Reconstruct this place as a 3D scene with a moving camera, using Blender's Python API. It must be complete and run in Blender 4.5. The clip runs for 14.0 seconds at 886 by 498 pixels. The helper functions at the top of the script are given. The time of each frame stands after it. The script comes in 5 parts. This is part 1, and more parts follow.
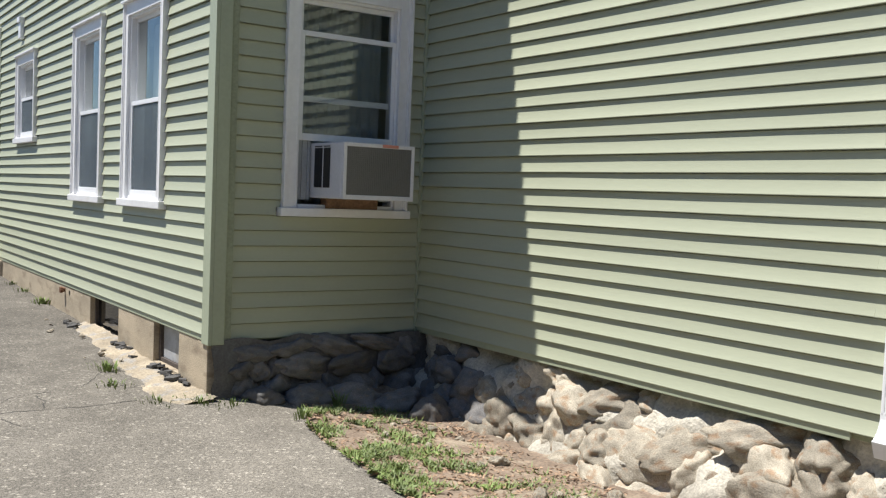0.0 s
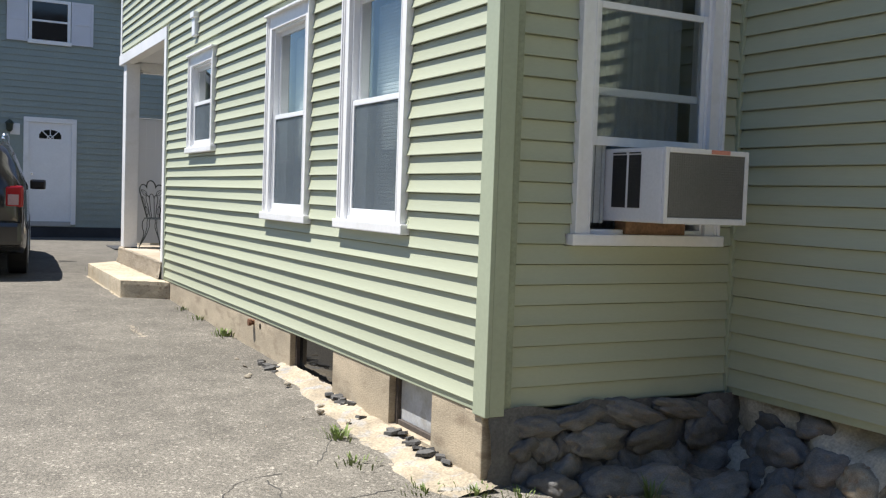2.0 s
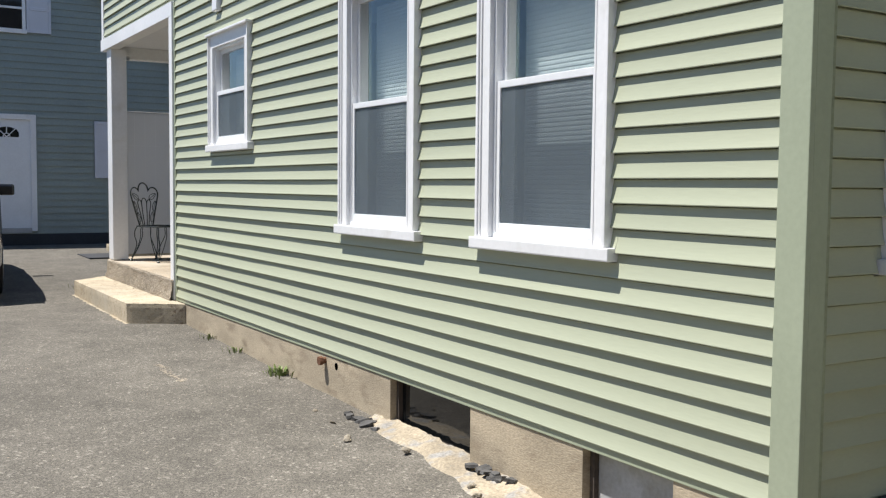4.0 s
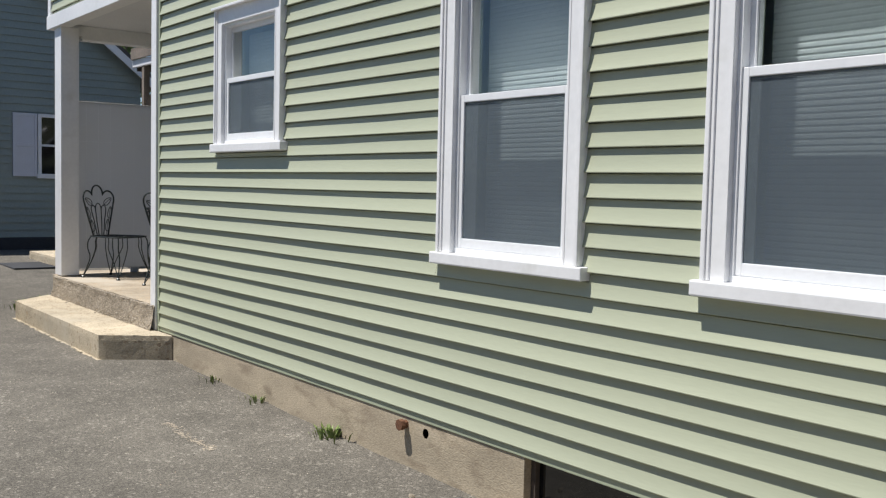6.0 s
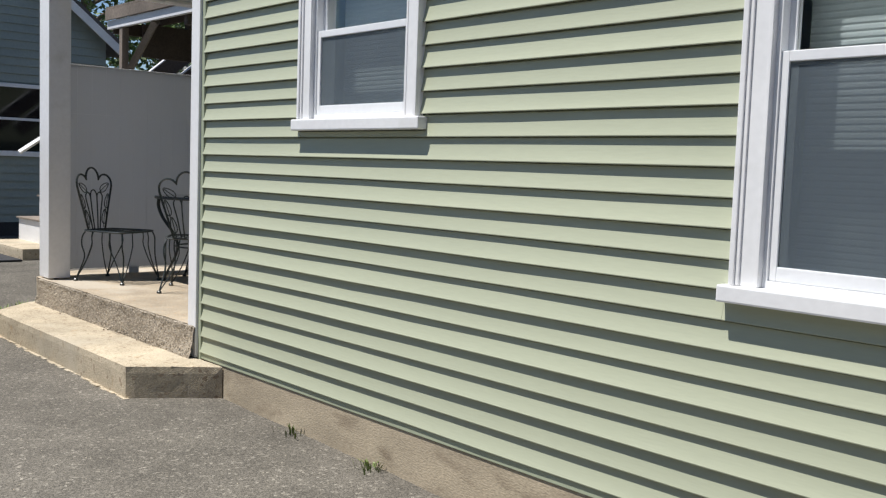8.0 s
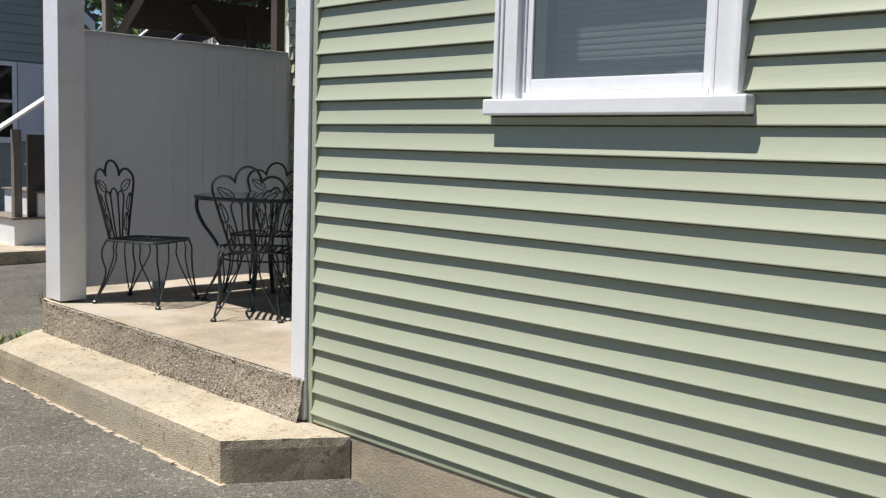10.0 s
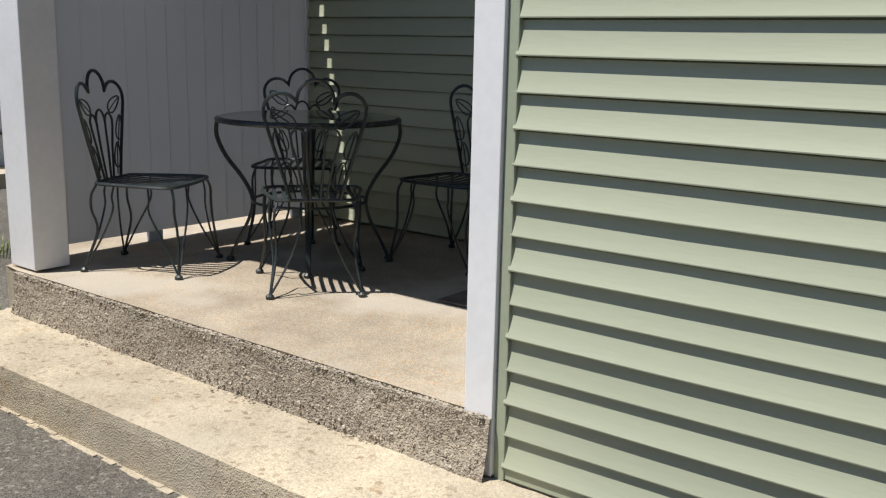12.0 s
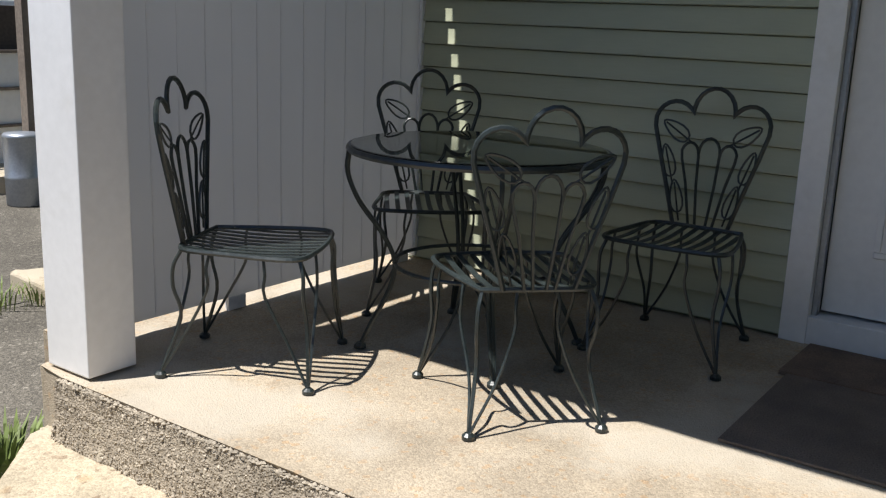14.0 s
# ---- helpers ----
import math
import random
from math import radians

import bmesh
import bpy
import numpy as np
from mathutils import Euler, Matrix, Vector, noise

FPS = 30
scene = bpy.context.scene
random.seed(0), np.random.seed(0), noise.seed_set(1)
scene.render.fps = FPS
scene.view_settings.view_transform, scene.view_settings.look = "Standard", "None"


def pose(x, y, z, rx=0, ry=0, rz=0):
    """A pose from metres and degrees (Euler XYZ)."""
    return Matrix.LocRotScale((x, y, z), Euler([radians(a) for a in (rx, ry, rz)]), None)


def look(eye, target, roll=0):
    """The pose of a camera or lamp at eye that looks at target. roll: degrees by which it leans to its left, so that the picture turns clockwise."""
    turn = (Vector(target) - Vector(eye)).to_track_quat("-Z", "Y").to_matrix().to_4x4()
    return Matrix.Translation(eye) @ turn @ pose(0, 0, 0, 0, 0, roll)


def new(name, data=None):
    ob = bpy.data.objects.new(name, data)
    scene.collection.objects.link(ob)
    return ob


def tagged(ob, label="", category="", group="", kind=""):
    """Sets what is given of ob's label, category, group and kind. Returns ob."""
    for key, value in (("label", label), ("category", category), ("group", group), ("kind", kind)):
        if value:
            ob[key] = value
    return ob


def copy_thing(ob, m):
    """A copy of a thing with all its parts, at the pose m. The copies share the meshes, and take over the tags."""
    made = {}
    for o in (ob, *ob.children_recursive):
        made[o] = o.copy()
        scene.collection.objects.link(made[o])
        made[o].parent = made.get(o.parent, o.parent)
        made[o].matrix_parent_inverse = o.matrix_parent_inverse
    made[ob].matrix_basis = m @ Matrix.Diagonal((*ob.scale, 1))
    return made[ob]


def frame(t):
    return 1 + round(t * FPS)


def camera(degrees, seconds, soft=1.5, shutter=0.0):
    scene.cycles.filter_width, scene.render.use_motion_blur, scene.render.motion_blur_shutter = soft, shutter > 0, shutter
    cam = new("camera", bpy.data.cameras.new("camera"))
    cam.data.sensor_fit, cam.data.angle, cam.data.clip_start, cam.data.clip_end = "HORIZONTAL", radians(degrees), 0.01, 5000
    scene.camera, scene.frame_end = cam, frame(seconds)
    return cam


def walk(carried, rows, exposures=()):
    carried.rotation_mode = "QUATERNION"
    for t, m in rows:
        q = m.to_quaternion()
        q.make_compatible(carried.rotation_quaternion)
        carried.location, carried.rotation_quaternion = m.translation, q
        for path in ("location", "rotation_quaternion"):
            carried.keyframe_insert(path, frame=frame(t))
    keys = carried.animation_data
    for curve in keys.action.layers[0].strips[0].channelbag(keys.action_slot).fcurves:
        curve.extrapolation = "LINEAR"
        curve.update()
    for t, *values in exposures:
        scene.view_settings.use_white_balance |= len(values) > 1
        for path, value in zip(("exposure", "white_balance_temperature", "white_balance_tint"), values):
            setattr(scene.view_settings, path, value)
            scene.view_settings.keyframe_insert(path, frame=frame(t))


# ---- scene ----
cam = camera(49.0, 14.0, soft=1.25)
PATH = [
    (0, (-0.162, -0.34, 1.521), (0.967, 1.308, 1.415), 2.3),
    (0.5, (-0.145, 0.078, 1.527), (0.837, 1.817, 1.422), 2.1),
    (1, (-0.142, 0.537, 1.569), (0.752, 2.323, 1.469), 2.5),
    (1.5, (-0.211, 1.067, 1.578), (0.707, 2.841, 1.48), 2.8),
    (2, (-0.279, 1.557, 1.568), (0.658, 3.321, 1.464), 2.0),
    (2.5, (-0.34, 2.061, 1.602), (0.593, 3.826, 1.486), 1.5),
    (3, (-0.494, 2.524, 1.636), (0.485, 4.264, 1.511), 1.6),
    (3.2, (-0.517, 2.7, 1.636), (0.473, 4.433, 1.509), 1.6),
    (5.3, (-0.721, 4.57, 1.718), (0.425, 6.205, 1.593), -0.5),
    (5.5, (-0.754, 4.735, 1.722), (0.412, 6.355, 1.595), -0.0),
    (6, (-0.787, 5.235, 1.723), (0.424, 6.822, 1.598), 1.3),
    (6.5, (-0.748, 5.726, 1.713), (0.469, 7.31, 1.613), 1.7),
    (7, (-0.739, 6.226, 1.764), (0.491, 7.8, 1.665), 2.1),
    (7.2, (-0.737, 6.446, 1.755), (0.506, 8.009, 1.64), 2.2),
    (9.3, (-0.706, 8.514, 1.772), (0.685, 9.939, 1.587), 1.8),
    (9.5, (-0.677, 8.714, 1.791), (0.715, 10.14, 1.611), 1.8),
    (10, (-0.615, 9.219, 1.797), (0.801, 10.617, 1.597), 1.7),
    (10.5, (-0.574, 9.716, 1.828), (0.898, 11.052, 1.605), 1.5),
    (11, (-0.363, 10.226, 1.841), (1.137, 11.525, 1.586), 1.8),
    (11.5, (-0.266, 10.693, 1.82), (1.259, 11.943, 1.486), 1.6),
    (12, (-0.182, 11.153, 1.823), (1.352, 12.369, 1.412), 1.2),
    (12.5, (-0.065, 11.601, 1.867), (1.49, 12.771, 1.403), 1.7),
    (13, (0.05, 12.024, 1.845), (1.659, 13.117, 1.379), 2.7),
    (13.5, (0.166, 12.411, 1.857), (1.779, 13.5, 1.397), 2.5),
    (14, (0.413, 12.848, 1.891), (1.996, 13.979, 1.427), 2.2),
]
walk(cam, [(t, look(eye, target, roll)) for t, eye, target, roll in PATH], [(0.0, 0.56), (1.5, 0.86), (3.0, 0.82), (5.5, 0.35), (7.0, 0.34), (9.5, 0.4), (12.0, 0.27), (13.0, 0.39), (13.5, 0.46), (14.0, 0.56)])

# ---- light ----
SUN_WAY = Vector((0.36, -0.205, -1.0)).normalized()
world = bpy.data.worlds.new("sky")
scene.world = world
world.use_nodes = True
wn = world.node_tree.nodes
sky = wn.new("ShaderNodeTexSky")
sky.sky_type, sky.sun_disc = "NISHITA", False
sky.dust_density, sky.ozone_density = 0.2, 6.0
sky.sun_elevation, sky.sun_rotation = math.asin(-SUN_WAY.z), math.atan2(-SUN_WAY.x, -SUN_WAY.y)
world.node_tree.links.new(sky.outputs[0], wn["Background"].inputs[0])
wn["Background"].inputs[1].default_value = 0.082
sun_data = bpy.data.lights.new("sun", "SUN")
sun_data.energy, sun_data.angle, sun_data.color = 5.0, radians(0.5), (1.0, 0.968, 0.925)
sun = new("sun", sun_data)
sun.rotation_euler = SUN_WAY.to_track_quat("-Z", "Y").to_euler()
sun.location = (-4, 8, 14)

# ---- materials ----
def material(name, base, rough=0.6, metal=0.0, var=0.12, scale=3.0, grain=60.0, bump=0.15, spot=None, spot_at=0.62, per=0.0, stretch=(1, 1, 1), spec=0.5, island=0.0):
    """A surface: base colour with stains at one scale and grain at another, fine relief, an optional second colour in patches."""
    m = bpy.data.materials.new(name)
    m.use_nodes = True
    nt = m.node_tree
    n, l = nt.nodes, nt.links
    b = n["Principled BSDF"]
    co = n.new("ShaderNodeTexCoord")
    mp = n.new("ShaderNodeMapping")
    mp.inputs["Scale"].default_value = stretch
    l.new(co.outputs["Object"], mp.inputs[0])

    def noise_at(sc, detail=4.0):
        t = n.new("ShaderNodeTexNoise")
        t.inputs["Scale"].default_value, t.inputs["Detail"].default_value = sc, detail
        l.new(mp.outputs[0], t.inputs["Vector"])
        return t

    def mix(a, c, fac, kind="MIX"):
        x = n.new("ShaderNodeMix")
        x.data_type, x.blend_type = "RGBA", kind
        for sock, v in ((x.inputs[0], fac), (x.inputs[6], a), (x.inputs[7], c)):
            if hasattr(v, "links"):
                l.new(v, sock)
            else:
                sock.default_value = v if not isinstance(v, tuple) else (*v, 1)
        return x.outputs[2]

    def ramp(sock, lo, hi, a=0.0, c=1.0):
        r = n.new("ShaderNodeMapRange")
        r.inputs[1].default_value, r.inputs[2].default_value = lo, hi
        r.inputs[3].default_value, r.inputs[4].default_value = a, c
        l.new(sock, r.inputs[0])
        return r.outputs[0]

    big, fine = noise_at(scale), noise_at(grain, 3.0)
    dark = tuple(c * (1 - var) for c in base)
    light = tuple(min(1, c * (1 + var)) for c in base)
    col = mix(dark, light, ramp(big.outputs[0], 0.3, 0.7))
    if spot:
        patch = noise_at(scale * 1.7, 6.0)
        col = mix(col, spot, ramp(patch.outputs[0], spot_at - 0.05, spot_at + 0.09))
    g = ramp(fine.outputs[0], 0.3, 0.7, 1 - var * 0.8, 1 + var * 0.8)
    gc = n.new("ShaderNodeCombineColor")
    for i in range(3):
        l.new(g, gc.inputs[i])
    col = mix(col, gc.outputs[0], 1.0, "MULTIPLY")
    if per or island:
        rc = n.new("ShaderNodeCombineColor")
        if island:
            r = ramp(n.new("ShaderNodeNewGeometry").outputs["Random Per Island"], 0, 1, 1 - island, 1 + island)
        else:
            r = ramp(n.new("ShaderNodeObjectInfo").outputs["Random"], 0, 1, 1 - per, 1 + per)
        for i in range(3):
            l.new(r, rc.inputs[i])
        col = mix(col, rc.outputs[0], 1.0, "MULTIPLY")
    l.new(col, b.inputs["Base Color"])
    b.inputs["Roughness"].default_value, b.inputs["Metallic"].default_value = rough, metal
    b.inputs["Specular IOR Level"].default_value = spec
    l.new(ramp(big.outputs[0], 0.2, 0.8, max(0.02, rough - 0.08), min(1, rough + 0.08)), b.inputs["Roughness"])
    if bump:
        bp = n.new("ShaderNodeBump")
        bp.inputs["Strength"].default_value, bp.inputs["Distance"].default_value = bump, 0.01
        l.new(fine.outputs[0], bp.inputs["Height"])
        l.new(bp.outputs[0], b.inputs["Normal"])
    return m


def granular(name, base, fleck, scale, strength, cracks=False, stain=None, relief=0.5, patch=None, worn=False):
    """A surface of fine grains: each grain its own tone, flecks of a second colour, broad stains, and cracks where wanted."""
    m = bpy.data.materials.new(name)
    m.use_nodes = True
    n, l = m.node_tree.nodes, m.node_tree.links
    b = n["Principled BSDF"]
    b.inputs["Roughness"].default_value, b.inputs["Specular IOR Level"].default_value = 0.88, 0.3
    co = n.new("ShaderNodeTexCoord")

    def tex(kind, sc, **kw):
        t = n.new(kind)
        t.inputs["Scale"].default_value = sc
        l.new(co.outputs["Object"], t.inputs["Vector"])
        return t

    def rng(sock, lo, hi, a, c):
        r = n.new("ShaderNodeMapRange")
        for k, v in enumerate((lo, hi, a, c)):
            r.inputs[k + 1].default_value = v
        l.new(sock, r.inputs[0])
        return r.outputs[0]

    def mix(a, c, fac, kind="MIX"):
        x = n.new("ShaderNodeMix")
        x.data_type, x.blend_type = "RGBA", kind
        for sock, v in ((x.inputs[0], fac), (x.inputs[6], a), (x.inputs[7], c)):
            if hasattr(v, "links"):
                l.new(v, sock)
            else:
                sock.default_value = v if not isinstance(v, tuple) else (*v, 1)
        return x.outputs[2]

    def grey(sock):
        g = n.new("ShaderNodeCombineColor")
        for k in range(3):
            l.new(sock, g.inputs[k])
        return g.outputs[0]

    cell = tex("ShaderNodeTexVoronoi", scale)
    cell2 = tex("ShaderNodeTexVoronoi", scale * 0.37)
    sep = n.new("ShaderNodeSeparateColor")
    l.new(cell.outputs["Color"], sep.inputs[0])
    sep2 = n.new("ShaderNodeSeparateColor")
    l.new(cell2.outputs["Color"], sep2.inputs[0])
    broad, mid = tex("ShaderNodeTexNoise", 0.55), tex("ShaderNodeTexNoise", 4.0)
    broad.inputs["Detail"].default_value, mid.inputs["Detail"].default_value = 6.0, 6.0
    col = mix(base, fleck, rng(sep2.outputs[1], 0.86, 0.99, 0.0, 0.8))
    col = mix(col, grey(rng(sep.outputs[0], 0, 1, 1 - strength, 1 + strength)), 1.0, "MULTIPLY")
    col = mix(col, grey(rng(broad.outputs[0], 0.3, 0.7, 0.78, 1.22)), 1.0, "MULTIPLY")
    col = mix(col, grey(rng(mid.outputs[0], 0.3, 0.7, 0.83, 1.16)), 1.0, "MULTIPLY")
    if stain:
        spots = tex("ShaderNodeTexNoise", 7.0)
        spots.inputs["Detail"].default_value = 5.0
        col = mix(col, stain, rng(spots.outputs[0], 0.66, 0.76, 0.0, 0.6))
    if worn:
        # paler tone towards the street, wandering into a darker one by the porch
        place, sway = n.new("ShaderNodeSeparateXYZ"), n.new("ShaderNodeMath")
        l.new(co.outputs["Object"], place.inputs[0])
        sway.operation = "MULTIPLY_ADD"
        l.new(broad.outputs[0], sway.inputs[0])
        sway.inputs[1].default_value = 4.0
        l.new(place.outputs["Y"], sway.inputs[2])
        col = mix(col, grey(rng(sway.outputs[0], 5.5, 11.0, 1.32, 0.80)), 1.0, "MULTIPLY")
    if patch:
        zones = tex("ShaderNodeTexNoise", 1.5)
        zones.inputs["Detail"].default_value = 7.0
        col = mix(col, patch, rng(zones.outputs[0], 0.50, 0.62, 0.0, 0.75))
    height = rng(cell.outputs["Distance"], 0, 0.6, 1.0, 0.0)
    if cracks:
        warp = tex("ShaderNodeTexNoise", 2.2)
        warp.inputs["Detail"].default_value = 6.0
        add = n.new("ShaderNodeVectorMath")
        add.operation = "MULTIPLY_ADD"
        l.new(warp.outputs["Color"], add.inputs[0])
        add.inputs[1].default_value = (0.55, 0.55, 0.0)
        l.new(co.outputs["Object"], add.inputs[2])
        vor = n.new("ShaderNodeTexVoronoi")
        vor.feature = "DISTANCE_TO_EDGE"
        vor.inputs["Scale"].default_value = 0.75
        l.new(add.outputs[0], vor.inputs["Vector"])
        line = rng(vor.outputs["Distance"], 0.0, 0.010, 1.0, 0.0)
        where = tex("ShaderNodeTexNoise", 0.42)
        keep = rng(where.outputs[0], 0.57, 0.66, 0.0, 0.45)
        mul = n.new("ShaderNodeMath")
        mul.operation = "MULTIPLY"
        l.new(line, mul.inputs[0])
        l.new(keep, mul.inputs[1])
        col = mix(col, (0.045, 0.043, 0.04), mul.outputs[0])
    l.new(col, b.inputs["Base Color"])
    bp = n.new("ShaderNodeBump")
    bp.inputs["Strength"].default_value, bp.inputs["Distance"].default_value = relief, 0.004
    l.new(height, bp.inputs["Height"])
    l.new(bp.outputs[0], b.inputs["Normal"])
    return m


def glass_material(name, tint, rough=0.0):
    m = bpy.data.materials.new(name)
    m.use_nodes = True
    b = m.node_tree.nodes["Principled BSDF"]
    b.inputs["Base Color"].default_value = (*tint, 1)
    b.inputs["Transmission Weight"].default_value, b.inputs["Roughness"].default_value, b.inputs["IOR"].default_value = 1.0, rough, 1.5
    return m


def translucent(name, base, share):
    """Thin white vinyl that lets some of the daylight behind it through."""
    m = bpy.data.materials.new(name)
    m.use_nodes = True
    n, l = m.node_tree.nodes, m.node_tree.links
    b = n["Principled BSDF"]
    nz, rp = n.new("ShaderNodeTexNoise"), n.new("ShaderNodeMix")
    nz.inputs["Scale"].default_value, nz.inputs["Detail"].default_value = 1.6, 6.0
    rp.data_type = "RGBA"
    rp.inputs[6].default_value, rp.inputs[7].default_value = (*[c * 0.9 for c in base], 1), (*[min(1, c * 1.06) for c in base], 1)
    l.new(nz.outputs[0], rp.inputs[0])
    l.new(rp.outputs[2], b.inputs["Base Color"])
    b.inputs["Roughness"].default_value = 0.5
    t, mx = n.new("ShaderNodeBsdfTranslucent"), n.new("ShaderNodeMixShader")
    l.new(rp.outputs[2], t.inputs[0])
    mx.inputs[0].default_value = share
    l.new(b.outputs[0], mx.inputs[1])
    l.new(t.outputs[0], mx.inputs[2])
    l.new(mx.outputs[0], n["Material Output"].inputs[0])
    return m


def screen_material(name, tint, cover):
    """Fine insect mesh: partly open, partly grey wire."""
    m = bpy.data.materials.new(name)
    m.use_nodes = True
    n, l = m.node_tree.nodes, m.node_tree.links
    b = n["Principled BSDF"]
    b.inputs["Base Color"].default_value, b.inputs["Roughness"].default_value = (*tint, 1), 0.7
    t, mx = n.new("ShaderNodeBsdfTransparent"), n.new("ShaderNodeMixShader")
    mx.inputs[0].default_value = cover
    l.new(t.outputs[0], mx.inputs[1])
    l.new(b.outputs[0], mx.inputs[2])
    l.new(mx.outputs[0], n["Material Output"].inputs[0])
    return m


SAGE = material("sage_vinyl", (0.418, 0.442, 0.320), 0.5, var=0.03, scale=1.3, grain=35, bump=0.025, per=0.035, stretch=(1, 0.35, 4))
SAGE_TRIM = material("sage_trim", (0.365, 0.405, 0.29), 0.45, var=0.05, scale=2, grain=40, bump=0.05)
WHITE = material("white_paint", (0.82, 0.82, 0.82), 0.4, var=0.035, scale=2.5, grain=30, bump=0.05, spot=(0.74, 0.735, 0.71), spot_at=0.66)
VINYL = material("white_vinyl", (0.80, 0.81, 0.82), 0.35, var=0.03, scale=3, grain=30, bump=0.02)
PANEL = material("grey_white_panel", (0.72, 0.73, 0.75), 0.55, var=0.06, scale=1.2, grain=40, bump=0.05, per=0.02)
SHEATH = material("wall_core", (0.30, 0.33, 0.23), 0.8)
ROOM = material("room_plaster", (0.35, 0.34, 0.32), 0.8)
GLASS = glass_material("window_glass", (0.93, 0.96, 0.95))
TINT = glass_material("tabletop_glass", (0.30, 0.34, 0.35))
SCREEN = screen_material("insect_screen", (0.11, 0.14, 0.165), 0.5)
BLIND = material("blind_slats", (0.25, 0.29, 0.30), 0.9, var=0.05, bump=0.0)
CURTAIN = material("curtain_cloth", (0.40, 0.43, 0.44), 0.8, var=0.1, grain=80)
ASPHALT = granular("asphalt", (0.152, 0.138, 0.115), (0.30, 0.275, 0.23), 170.0, 0.48, cracks=True, worn=True)
DIRT = material("mulch_soil", (0.22, 0.165, 0.12), 0.95, var=0.35, scale=3, grain=45, bump=0.8, spot=(0.34, 0.28, 0.205), spot_at=0.55)
CEMENT = material("tan_cement", (0.40, 0.333, 0.238), 0.9, var=0.2, scale=2.2, grain=55, bump=0.22, spot=(0.27, 0.215, 0.15), spot_at=0.60, stretch=(1, 1, 2.6))
STEP = granular("worn_concrete", (0.43, 0.365, 0.265), (0.25, 0.185, 0.125), 130.0, 0.17, stain=(0.40, 0.27, 0.14), patch=(0.48, 0.425, 0.33))
PEBBLE = material("edge_pebble", (0.38, 0.33, 0.26), 0.9, var=0.15, bump=0.0, island=0.28)
SLAB = granular("porch_concrete", (0.40, 0.335, 0.25), (0.43, 0.30, 0.18), 170.0, 0.19, stain=(0.26, 0.19, 0.13), patch=(0.47, 0.42, 0.345))
AGGREGATE = granular("exposed_aggregate", (0.31, 0.265, 0.205), (0.40, 0.35, 0.27), 130.0, 0.30, relief=1.0)
STONE = material("field_stone", (0.36, 0.32, 0.25), 0.9, var=0.32, scale=4, grain=60, bump=0.45, spot=(0.30, 0.21, 0.135), spot_at=0.58, per=0.28)
# darker copies of stone and mortar, with the shade put into the colour
SHADE_STONE = material("shade_darkened_rubble", (0.18, 0.174, 0.168), 0.9, var=0.25, scale=5, grain=45, bump=0.6, spot=(0.23, 0.19, 0.15), spot_at=0.6, per=0.3)
SHADE_MORTAR = material("shade_darkened_mortar", (0.13, 0.127, 0.123), 0.95, var=0.25, scale=6, grain=60, bump=0.8)
MORTAR = material("lime_mortar", (0.47, 0.435, 0.36), 0.95, var=0.25, scale=5, grain=60, bump=0.8)
NEARBLACK = material("near_black", (0.035, 0.036, 0.04), 0.8, var=0.3, scale=2)
IRON = material("wrought_iron", (0.022, 0.030, 0.030), 0.38, metal=0.0, var=0.3, scale=8, grain=90, bump=0.1, spec=0.6)
RUBBER = material("rubber_mat", (0.17, 0.135, 0.112), 0.9, var=0.25, scale=6, grain=150, bump=0.8)
COIR = material("coir_mat", (0.19, 0.135, 0.10), 0.95, var=0.3, scale=6, grain=200, bump=1.0)
SLATE = material("grey_vinyl", (0.275, 0.315, 0.288), 0.55, var=0.06, scale=1.5, grain=30, bump=0.05)
SHUTTER = material("shutter_paint", (0.62, 0.63, 0.68), 0.5, var=0.04)
ACBODY = material("ac_casing", (0.66, 0.66, 0.68), 0.4, var=0.05, bump=0.03)
ACGRILLE = material("ac_grille", (0.20, 0.195, 0.19), 0.5, metal=0.3, var=0.15, grain=120)
BLACK = material("black_plastic", (0.015, 0.015, 0.017), 0.5, var=0.1)
RUST = material("rusty_iron", (0.16, 0.075, 0.04), 0.8, metal=0.2, var=0.3, grain=80, bump=0.4)
CARPAINT = material("dark_car_paint", (0.028, 0.026, 0.024), 0.12, metal=0.0, var=0.05, bump=0.0, spec=0.8)
CARGLASS = material("car_glass", (0.008, 0.009, 0.01), 0.05, var=0.0, bump=0.0, spec=0.7)
TAIL = material("tail_lamp_red", (0.33, 0.012, 0.015), 0.2, var=0.1, bump=0.0)
TAILCLEAR = material("tail_lamp_clear", (0.45, 0.30, 0.30), 0.2, var=0.1, bump=0.0)
CHROME = material("chrome", (0.75, 0.76, 0.78), 0.15, metal=1.0, var=0.03, bump=0.0)
TYRE = material("tyre_rubber", (0.02, 0.02, 0.02), 0.85, var=0.2)
TIMBER = material("weathered_timber", (0.20, 0.165, 0.135), 0.85, var=0.25, scale=2, grain=40, bump=0.3, stretch=(6, 1, 1))
DARKWOOD = material("dark_timber", (0.075, 0.06, 0.05), 0.85, var=0.25, scale=2, grain=40, bump=0.3)
ROOF = material("roof_shingle", (0.10, 0.10, 0.105), 0.9, var=0.2, grain=40, bump=0.5)
APRON = material("broken_cement", (0.34, 0.285, 0.205), 0.9, var=0.3, scale=5, grain=70, bump=0.7, spot=(0.30, 0.285, 0.26), spot_at=0.56)
FENCE = translucent("vinyl_panel", (0.69, 0.70, 0.715), 0.46)
LEAF = material("leaf_green", (0.075, 0.125, 0.03), 0.55, var=0.35, scale=2, grain=20, bump=0.0, per=0.2)
